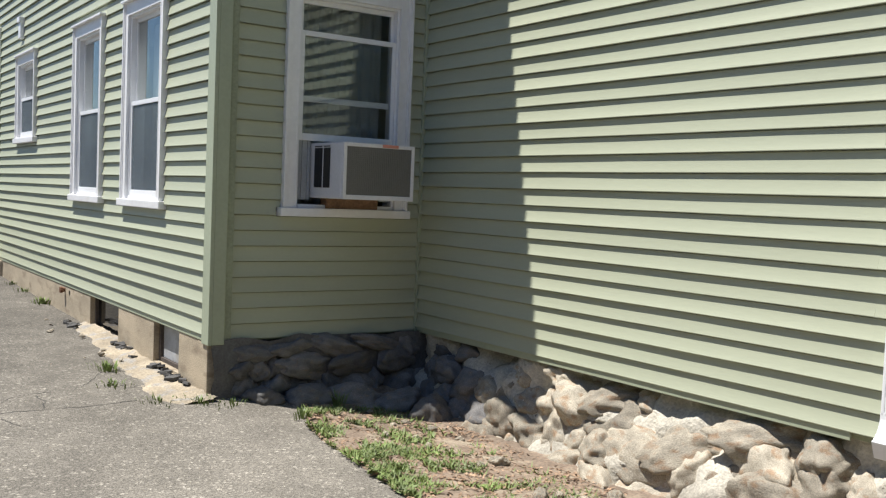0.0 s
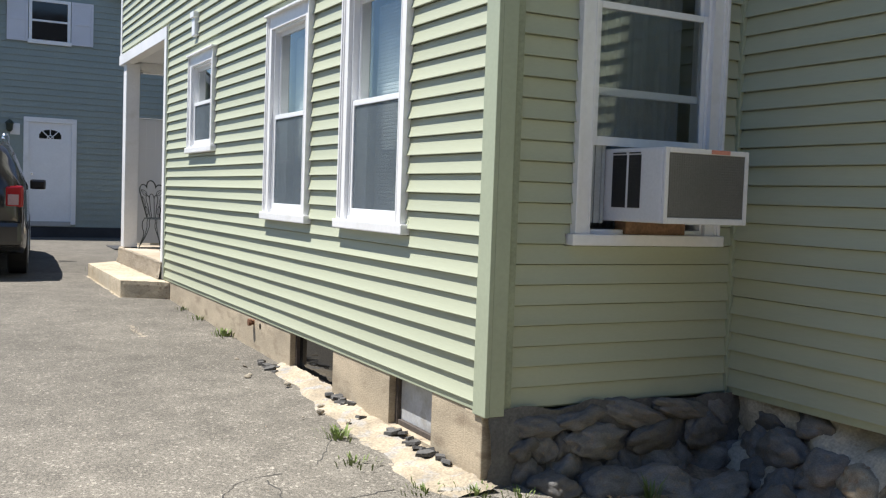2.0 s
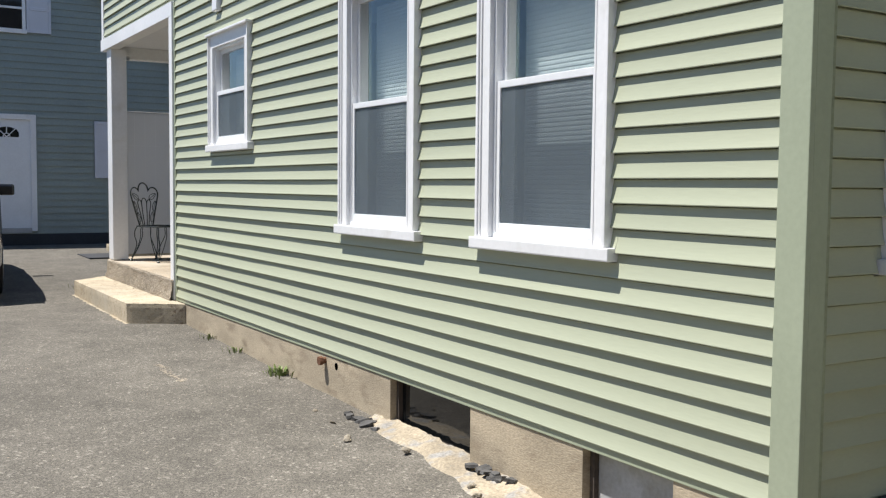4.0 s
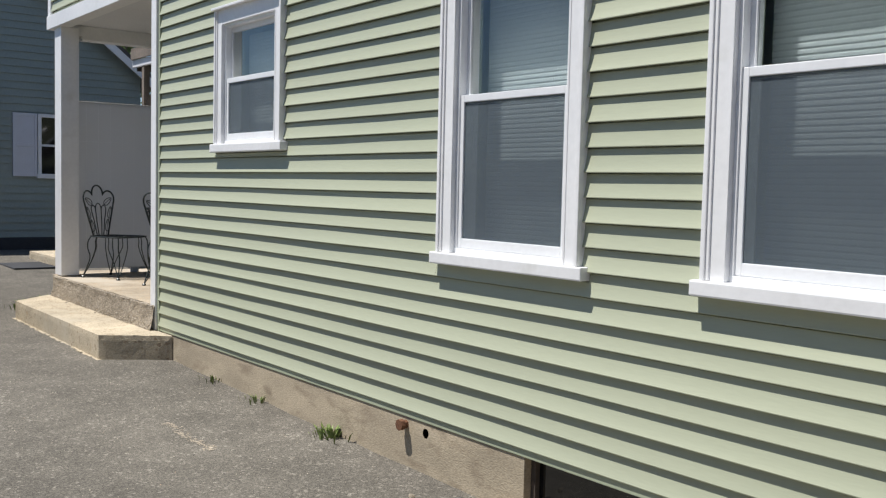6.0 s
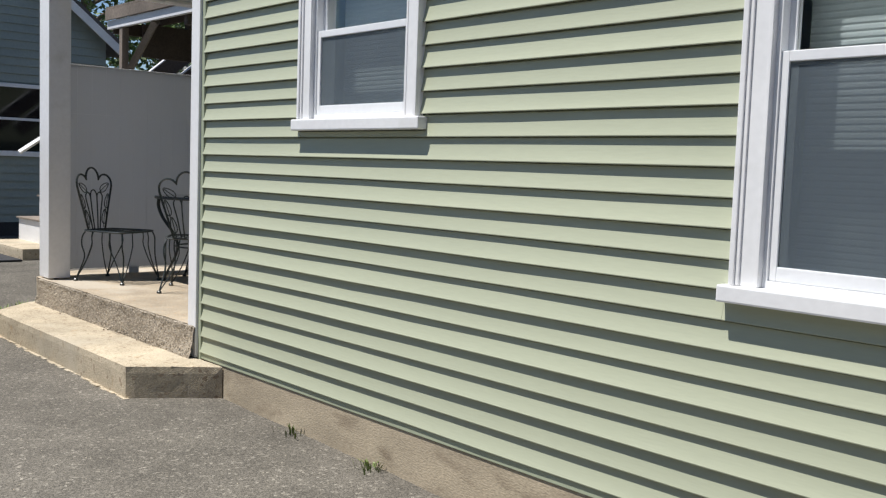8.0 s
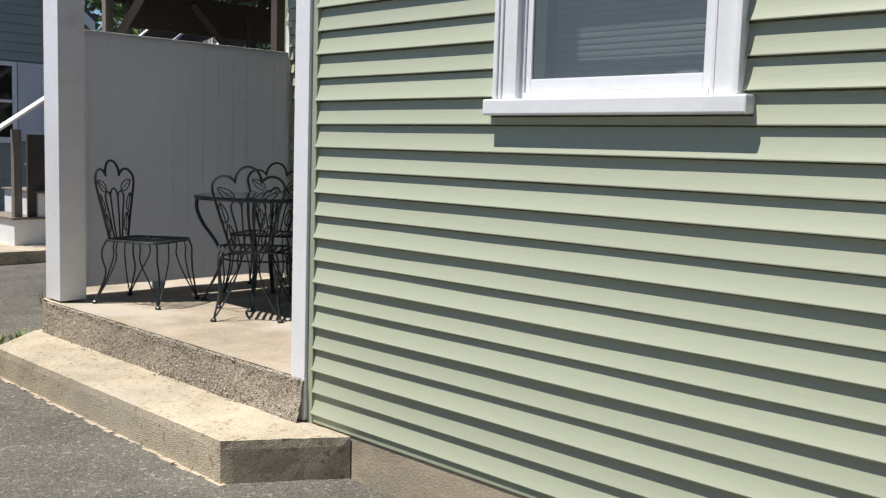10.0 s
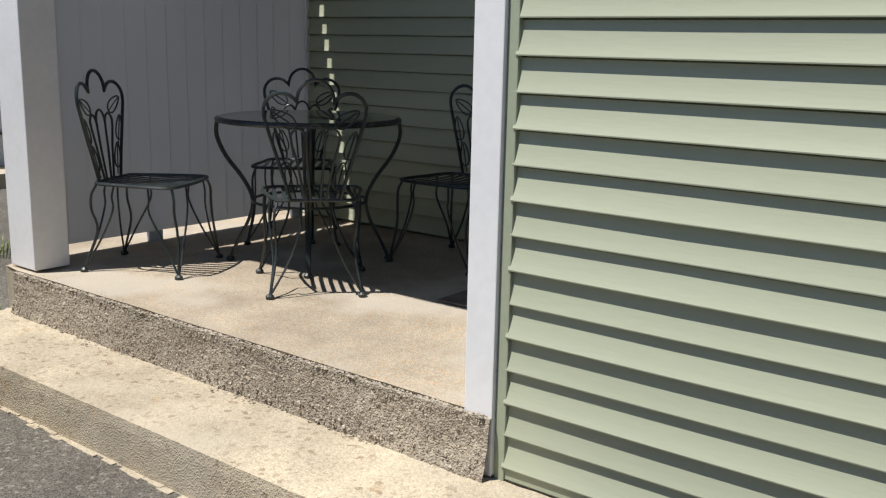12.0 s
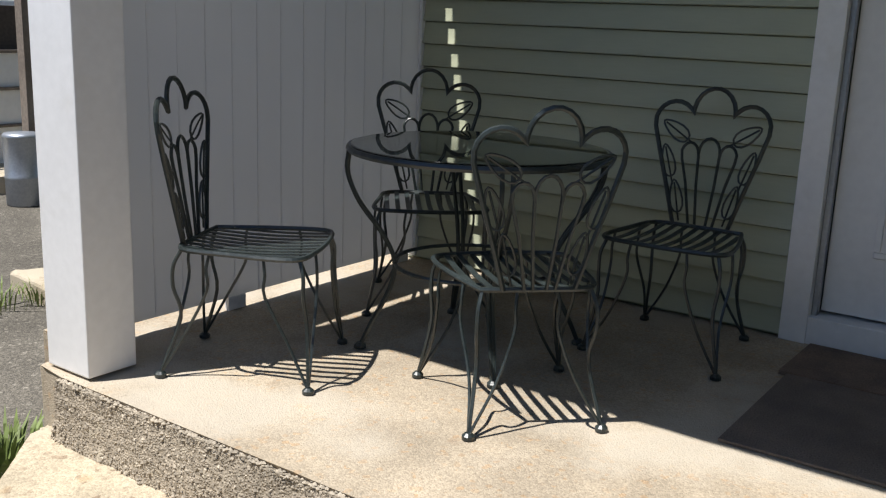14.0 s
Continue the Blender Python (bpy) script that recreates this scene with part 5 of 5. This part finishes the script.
for x in (5.59, 6.084, 6.733):
    bm = bmesh.new()
    box(bm, -1.3, 0.62, -0.025, 0.025, -0.24, 0.0, 0.004, turn=Matrix.Translation((x, 21.0, 3.10)) @ Matrix.Rotation(-0.69, 4, "Y"))
    s_ = part("stringer", bm, DARKWOOD, flight)
    bm = bmesh.new()
    box(bm, -1.3, 0.62, -0.035, 0.035, 0.002, 0.02, 0.003, turn=Matrix.Translation((x, 21.0, 3.10)) @ Matrix.Rotation(-0.69, 4, "Y"))
    part("cap_board", bm, PANEL, s_)
boxes("stair_post", [(6.45, 6.56, 21.0, 21.1, 0.4, 3.6)], DARKWOOD, flight)

# ---- pale shed at the back of the yard ----
shed = thing("pale_shed", (9.5, 26.5, 0.45), "low pale shed with a dark open base", "shed")
boxes("wall", [(9.2, 14.0, 24.5, 29.0, 1.02, 4.2)], WHITE, shed, bevel=0.02)
boxes("lean_to", [(6.2, 9.199, 24.5, 27.0, 1.02, 1.9)], WHITE, shed, bevel=0.02)
boxes("base", [(6.4, 13.8, 24.8, 28.8, 0.3, 1.02)], NEARBLACK, shed)
boxes("trim_board", [(6.15, 14.05, 24.44, 24.498, 1.0, 1.18)], PANEL, shed)
can = thing("storage_drum", (4.34, 19.46, 0.43), "blue-grey metal drum standing by the steps", "drum")
bm = bmesh.new()
gz = ground_z(4.34, 19.46)
lathe(bm, [(0.118, gz), (0.128, gz + 0.01), (0.128, gz + 0.2), (0.133, gz + 0.21), (0.128, gz + 0.22), (0.128, gz + 0.50), (0.134, gz + 0.51), (0.12, gz + 0.53)], (4.34, 19.46), 20)
part("drum_body", bm, STEEL, can, smooth=True)

# ---- parked car ----
car = thing("parked_car", (0.03, 17.2, 0.37), "black sport utility car parked with its tail to the walk", "car")
CX, CW, CZ, CY0 = 0.035, 0.975, 0.37, 14.85


def car_section(y):
    """Half width at sill, belt and roof, and the heights of belt and roof, at y metres from the tail."""
    ys = (0.0, 0.08, 0.35, 0.9, 1.6, 2.9, 3.4, 3.9, 4.7, 4.95)
    sill = np.interp(y, ys, (0.86, 0.93, 0.965, 0.97, 0.97, 0.97, 0.97, 0.97, 0.90, 0.80))
    belt = np.interp(y, ys, (0.86, 0.92, 0.955, 0.965, 0.965, 0.965, 0.955, 0.95, 0.86, 0.70))
    roof = np.interp(y, ys, (0.66, 0.68, 0.72, 0.74, 0.75, 0.74, 0.72, 0.80, 0.72, 0.60))
    zb = np.interp(y, ys, (1.13, 1.16, 1.18, 1.17, 1.15, 1.12, 1.10, 1.08, 0.98, 0.80))
    zr = np.interp(y, ys, (1.20, 1.42, 1.70, 1.76, 1.79, 1.72, 1.45, 1.12, 1.01, 0.82))
    zl = np.interp(y, ys, (0.42, 0.36, 0.30, 0.28, 0.28, 0.28, 0.28, 0.28, 0.28, 0.36))
    return sill, belt, roof, zb, zr, zl


bm = bmesh.new()
rows = []
for y in np.concatenate([np.linspace(0, 0.35, 6), np.linspace(0.5, 4.5, 21), np.linspace(4.6, 4.95, 5)]):
    s, b, r, zb, zr, zl = car_section(float(y))
    half = [(s * 0.97, zl), (s, zl + 0.10), (s + 0.01, (zl + zb) / 2), (b + 0.008, zb - 0.10), (b, zb), (r + (b - r) * 0.45, zb + (zr - zb) * 0.55), (r, zr - 0.07), (r - 0.10, zr - 0.01), (0.0, zr + 0.02)]
    ring = [(x, z) for x, z in half] + [(-x, z) for x, z in half[-2::-1]]
    rows.append([bm.verts.new((CX + x, CY0 + float(y), CZ + z)) for x, z in ring])
for a, b in zip(rows, rows[1:]):
    for j in range(len(a) - 1):
        bm.faces.new((a[j], a[j + 1], b[j + 1], b[j]))
    bm.faces.new((a[-1], a[0], b[0], b[-1]))
bm.faces.new(rows[0][::-1])
bm.faces.new(rows[-1])
body = part("body", bm, CARPAINT, car, smooth=True)
for s in (1, -1):
    bm = bmesh.new()
    v = []
    for y, e0, e1 in ((0.62, 0.10, 0.80), (1.2, 0.06, 0.86), (2.0, 0.06, 0.86), (2.9, 0.06, 0.84), (3.35, 0.08, 0.5)):
        sl, b, r, zb, zr, zl = car_section(y)
        pts = []
        for e in (e0, e1):
            x = b + (r - b) * e * 0.98
            pts.append(bm.verts.new((CX + s * (x + 0.012), CY0 + y, CZ + zb + (zr - 0.07 - zb) * e)))
        v.append(pts)
    for a, b in zip(v, v[1:]):
        bm.faces.new((a[0], a[1], b[1], b[0]))
    part("side_window", bm, CARGLASS, car)
    tl = boxes("tail_lamp", [(CX + s * 0.72, CX + s * 0.935, CY0 - 0.005, CY0 + 0.16, CZ + 0.90, CZ + 1.17)], TAIL, car, "red tail lamp", bevel=0.03)
    boxes("reverse_lens", [(CX + s * 0.755, CX + s * 0.88, CY0 - 0.012, CY0 - 0.002, CZ + 0.93, CZ + 1.06)], TAILCLEAR, tl, bevel=0.004)
    mir = boxes("side_mirror", [(CX + s * 0.985, CX + s * 1.21, CY0 + 2.95, CY0 + 3.07, CZ + 1.12, CZ + 1.27)], CARPAINT, car, bevel=0.03)
    bm = bmesh.new()
    tube(bm, smooth_path([(CX + s * 0.68, CY0 + 0.5, CZ + 1.76), (CX + s * 0.69, CY0 + 0.62, CZ + 1.83), (CX + s * 0.70, CY0 + 1.5, CZ + 1.86), (CX + s * 0.68, CY0 + 2.6, CZ + 1.80), (CX + s * 0.67, CY0 + 2.75, CZ + 1.74)], 4), 0.02, 6)
    part("roof_rail", bm, CHROME, car)
    bm = bmesh.new()
    tube(bm, [(CX + s * 0.55, CY0 + 0.02, CZ + 0.36), (CX + s * 0.55, CY0 - 0.06, CZ + 0.36)], 0.045, 10)
    part("exhaust_tip", bm, CHROME, car)
    for y in (0.95, 3.85):
        bm = bmesh.new()
        tube(bm, [(CX + s * 0.74, CY0 + y, CZ + 0.365), (CX + s * 0.76, CY0 + y, CZ + 0.365), (CX + s * 0.97, CY0 + y, CZ + 0.365), (CX + s * 0.985, CY0 + y, CZ + 0.365)], [0.33, 0.365, 0.365, 0.33], 24)
        wh = part("wheel", bm, TYRE, car)
        bm = bmesh.new()
        tube(bm, [(CX + s * 0.98, CY0 + y, CZ + 0.365), (CX + s * 0.992, CY0 + y, CZ + 0.365)], [0.24, 0.22], 16)
        part("rim", bm, STEEL, wh)
boxes("rear_window", [(CX - 0.58, CX + 0.58, CY0 + 0.02, CY0 + 0.24, CZ + 1.25, CZ + 1.55)], CARGLASS, car, bevel=0.03)
boxes("rear_bumper", [(CX - 0.93, CX + 0.93, CY0 - 0.09, CY0 + 0.30, CZ + 0.42, CZ + 0.72)], CARPAINT, car, bevel=0.06)
boxes("garnish", [(CX - 0.60, CX + 0.60, CY0 - 0.02, CY0 + 0.02, CZ + 1.10, CZ + 1.15)], CHROME, car, bevel=0.01)

car.location.x += 0.03
car.rotation_euler = (0, 0, -0.093)

# ---- trees ----
def leaf_cloud(bm, centre, radius, count, size, r, flat=0.8):
    for _ in range(count):
        d = Vector((r.gauss(0, 1), r.gauss(0, 1), r.gauss(0, 1)))
        p = Vector(centre) + d.normalized() * radius * r.uniform(0.45, 1.0) * Vector((1, 1, flat)).length / 1.6
        a = Euler((r.uniform(0, 6), r.uniform(0, 6), r.uniform(0, 6))).to_matrix()
        s = size * r.uniform(0.6, 1.3)
        bm.faces.new([bm.verts.new(p + a @ Vector(q)) for q in ((0, -s, 0), (s * 0.5, 0, s * 0.12), (0, s, 0), (-s * 0.5, 0, s * 0.12))])


def tree(name, x, y, height, seed, label):
    r = random.Random(seed)
    gz = ground_z(x, y)
    t = thing(name, (x, y, gz), label, "tree", "trees behind the yard")
    bm = bmesh.new()
    top = Vector((x + r.uniform(-0.4, 0.4), y + r.uniform(-0.4, 0.4), gz + height * 0.7))
    tube(bm, [(x, y, gz - 0.05), (x + 0.05, y, gz + height * 0.3), top], [0.22, 0.16, 0.06], 9)
    ends = []
    for k in range(9):
        f = r.uniform(0.3, 1.0)
        s = Vector((x, y, gz + height * 0.7 * f))
        e = s + Vector((math.cos(k * 2.4), math.sin(k * 2.4), r.uniform(0.3, 0.8))) * height * r.uniform(0.18, 0.30)
        tube(bm, [s, (s + e) / 2 + Vector((0, 0, 0.1)), e], [0.07, 0.045, 0.02], 6)
        ends.append(e)
    part("trunk", bm, BARK, t)
    bm = bmesh.new()
    for e in ends + [top]:
        for _ in range(5):
            leaf_cloud(bm, e + Vector((r.uniform(-0.8, 0.8), r.uniform(-0.8, 0.8), r.uniform(-0.5, 0.7))), r.uniform(0.5, 0.9), 110, 0.085, r)
    part("crown", bm, LEAF, t)


for i, (x, y, h) in enumerate(((8.5, 27.0, 8.0), (11.5, 25.0, 9.0), (7.0, 28.5, 7.5), (8.8, 23.2, 6.0))):
    tree("leafy_tree", x, y, h, 50 + i, "leafy green tree behind the deck")

# ---- weeds, grass and dry leaves ----
def tuft(name, x, y, n, h, seed, spread=0.05, mat=GRASS, broad=0.006):
    r = random.Random(seed)
    bm = bmesh.new()
    gz = ground_z(x, y)
    for _ in range(n):
        a, d = r.uniform(0, 6.28), abs(r.gauss(0, spread))
        p = Vector((x + d * math.cos(a), y + d * math.sin(a), gz))
        hh = h * r.uniform(0.4, 1.0)
        lean = Vector((math.cos(a), math.sin(a), 0)) * hh * r.uniform(0.2, 0.8)
        w = Vector((-math.sin(a), math.cos(a), 0)) * broad * r.uniform(0.6, 1.3)
        m = p + lean * 0.4 + Vector((0, 0, hh * 0.65))
        e = p + lean + Vector((0, 0, hh))
        q = [bm.verts.new(v) for v in (p - w * 0.6, p + w * 0.6, m + w, e, m - w)]
        bm.faces.new((q[0], q[1], q[2], q[4]))
        bm.faces.new((q[4], q[2], q[3]))
    ob = part(name, bm, mat)
    return tagged(ob, "small green weed tuft growing at the foot of the wall", "weed", "weeds along the foundation", "stuff")


for i, (x, y, n, h, sp) in enumerate(((2.04, 9.95, 70, 0.075, 0.06), (2.05, 10.9, 25, 0.06, 0.05), (2.06, 11.6, 20, 0.05, 0.05), (1.75, 6.55, 50, 0.08, 0.045), (1.66, 6.1, 40, 0.045, 0.07), (2.02, 5.47, 60, 0.05, 0.08), (2.2, 5.36, 40, 0.045, 0.1), (1.80, 5.58, 40, 0.04, 0.08), (2.0, 15.75, 90, 0.16, 0.10), (1.86, 15.85, 80, 0.12, 0.10), (2.9, 17.35, 50, 0.14, 0.10), (3.1, 17.3, 40, 0.12, 0.08), (2.5, 5.0, 40, 0.07, 0.05), (2.85, 5.2, 30, 0.14, 0.03))):
    tuft("weed", x, y, n, h, 90 + i, sp, broad=0.008 if i in (0, 3, 8, 9) else 0.005)

r = random.Random(5)
bm = bmesh.new()
for _ in range(21000):
    y = r.uniform(1.8, 5.15)
    x = bed_edge(y) + 0.02 + abs(r.gauss(0, 0.45))
    if x > 3.3 or noise.noise((x * 4, y * 4, 9)) + 0.7 * noise.noise((x * 13, y * 13, 4)) < 0.04:
        continue
    gz = ground_z(x, y) + 0.012
    hh, a = r.uniform(0.010, 0.045), r.uniform(0, 6.28)
    lean = Vector((math.cos(a), math.sin(a), 0)) * hh * r.uniform(0.4, 1.6)
    w = Vector((-math.sin(a), math.cos(a), 0)) * r.uniform(0.003, 0.0085)
    p = Vector((x, y, gz))
    bm.faces.new([bm.verts.new(v) for v in (p - w, p + w, p + lean + Vector((0, 0, hh)))])
for _ in range(2600):
    y = r.uniform(1.9, 5.2)
    x = bed_edge(y) + 0.03 + abs(r.gauss(0, 0.48))
    if x > 3.35 or noise.noise((x * 4, y * 4, 9)) + 0.5 * noise.noise((x * 13, y * 13, 4)) < 0.0:
        continue
    gz, size = ground_z(x, y) + 0.012, r.uniform(0.012, 0.034)
    for k in range(r.randint(5, 9)):
        a, up = r.uniform(0, 6.28), r.uniform(0.15, 0.9)
        d, w = Vector((math.cos(a), math.sin(a), up)), Vector((-math.sin(a), math.cos(a), 0)) * size * r.uniform(0.18, 0.34)
        p, ln = Vector((x, y, gz)), size * r.uniform(0.7, 1.3)
        bm.faces.new([bm.verts.new(v) for v in (p, p + d * ln * 0.55 + w, p + d * ln - Vector((0, 0, ln * 0.25)), p + d * ln * 0.55 - w)])
tagged(part("lawn_grass", bm, GRASS), "patchy short grass in the bed", "grass", kind="stuff")
bm = bmesh.new()
for _ in range(5500):
    y = r.uniform(1.6, 5.3)
    x = r.uniform(bed_edge(y) + 0.02, 3.45)
    gz = ground_z(x, y) + 0.02
    a = Euler((r.uniform(-0.5, 0.5), r.uniform(-0.5, 0.5), r.uniform(0, 6.28))).to_matrix()
    l, w = r.uniform(0.008, 0.03), r.uniform(0.003, 0.010)
    bm.faces.new([bm.verts.new(Vector((x, y, gz)) + a @ Vector(q)) for q in ((-l, 0, 0), (0, -w, 0.003), (l, 0, 0), (0, w, 0.003))])
tagged(part("mulch_litter", bm, DRY), "brown dry leaves and bark chips", "litter", kind="stuff")

SCUFF = ((1.36, 10.70), (1.36, 10.05))
# crumpled tissue behind the small window's pane, and a pale scuff on the asphalt
bm = bmesh.new()
bmesh.ops.create_icosphere(bm, subdivisions=3, radius=1.0)
for v in bm.verts:
    k = 1 + 0.5 * noise.noise(v.co * 3) + 0.25 * noise.noise(v.co * 8)
    v.co = Vector((FX + 0.13, 10.93, SMZ + 0.105)) + Vector((v.co.x * 0.03, v.co.y * 0.075, v.co.z * 0.045)) * k
tissue = part("crumpled_tissue", bm, WHITE, smooth=False)
tagged(tissue, "crumpled white tissue on the inner window ledge", "tissue")
bm = bmesh.new()
box(bm, FX + 0.06, FX + 0.24, 10.80, 11.54, SMZ + 0.03, SMZ + 0.066, 0.003)
structure(part("inner_ledge", bm, WHITE), "white inner window ledge", "ledge")
def surface_z(x, y):
    """Height of the asphalt sheet between its grid points."""
    def at(i, j):
        px, py = -4 + 0.1 * i, -4 + 0.1 * j
        return ground_z(px, py) + 0.006 * (noise.noise((px * 3, py * 3, 0)) + 0.5 * noise.noise((px * 11, py * 11, 3)))
    u, v = (x + 4) / 0.1, (y + 4) / 0.1
    i, j = math.floor(u), math.floor(v)
    u, v = u - i, v - j
    return (at(i, j) * (1 - u) + at(i + 1, j) * u) * (1 - v) + (at(i, j + 1) * (1 - u) + at(i + 1, j + 1) * u) * v


r = random.Random(12)
bm = bmesh.new()
for k in range(210):
    t = r.random()
    x = SCUFF[0][0] + (SCUFF[1][0] - SCUFF[0][0]) * t + r.gauss(0, 0.016) + 0.012 * math.sin(t * 9)
    y = SCUFF[0][1] + (SCUFF[1][1] - SCUFF[0][1]) * t
    a, b, g = r.uniform(0.002, 0.007), r.uniform(0.003, 0.012), surface_z(x, y) + 0.002
    bm.faces.new([bm.verts.new((x + dx, y + dy, g)) for dx, dy in ((-a, -b), (a * 0.5, -b * 1.1), (a, b), (-a * 0.7, b * 1.2))])
structure(part("asphalt_scuff", bm, AGGREGATE), "pale scuff mark on the asphalt", "mark")

# cracks across the driveway
CRACKS = (
    (((0.12, 5.69), (0.46, 5.68), (0.60, 5.67), (0.80, 5.61), (1.01, 5.63), (1.36, 5.60), (1.50, 5.61), (1.70, 5.66)), 0.0055),
    (((0.86, 5.62), (0.91, 5.83), (1.01, 5.97), (1.09, 6.03), (1.28, 6.05)), 0.0045),
    (((1.13, 5.65), (1.18, 5.84), (1.15, 6.00)), 0.0045),
    (((1.48, 6.14), (1.62, 6.38), (1.78, 6.72)), 0.004),
    (((0.87, 5.50), (0.94, 5.31), (1.11, 5.24)), 0.003),
)
for line, half in CRACKS:
    bm, prev = bmesh.new(), None
    pts = [Vector((*p, 0)) for p in line]
    for a, b in zip(pts, pts[1:]):
        n = max(2, int((b - a).length / 0.018))
        side_way = Vector((-(b - a).y, (b - a).x, 0)).normalized()
        for k in range(n):
            p = a.lerp(b, k / n)
            q = p * 14
            p = p + side_way * (0.016 * noise.noise(q) + 0.008 * noise.noise(q * 4))
            w = half * max(0.12, 0.75 + 1.1 * noise.noise(p * 6) + r.uniform(-0.25, 0.25))
            now = [bm.verts.new((c.x, c.y, surface_z(c.x, c.y) + 0.0016)) for c in (p - side_way * w, p + side_way * w)]
            if prev:
                bm.faces.new((prev[0], now[0], now[1], prev[1]))
            prev = now
    structure(part("asphalt_crack", bm, CRACK), "thin jagged crack in the asphalt", "crack")

# coarse pale grit on the asphalt
bm = bmesh.new()
for _ in range(1500):
    x, y = r.uniform(-1.5, 2.0), r.uniform(2.5, 12.5)
    s, g = r.uniform(0.002, 0.0055), surface_z(x, y)
    a = r.uniform(0, 6.28)
    low = [bm.verts.new((x + s * math.cos(a + k * 1.57) * r.uniform(0.7, 1.3), y + s * math.sin(a + k * 1.57) * r.uniform(0.7, 1.3), g - 0.001)) for k in range(4)]
    top = bm.verts.new((x, y, g + s * 0.8))
    for k in range(4):
        bm.faces.new((low[k], low[(k + 1) % 4], top))
tagged(part("grit", bm, STONE), "loose pale grit on the asphalt", "grit", kind="stuff")
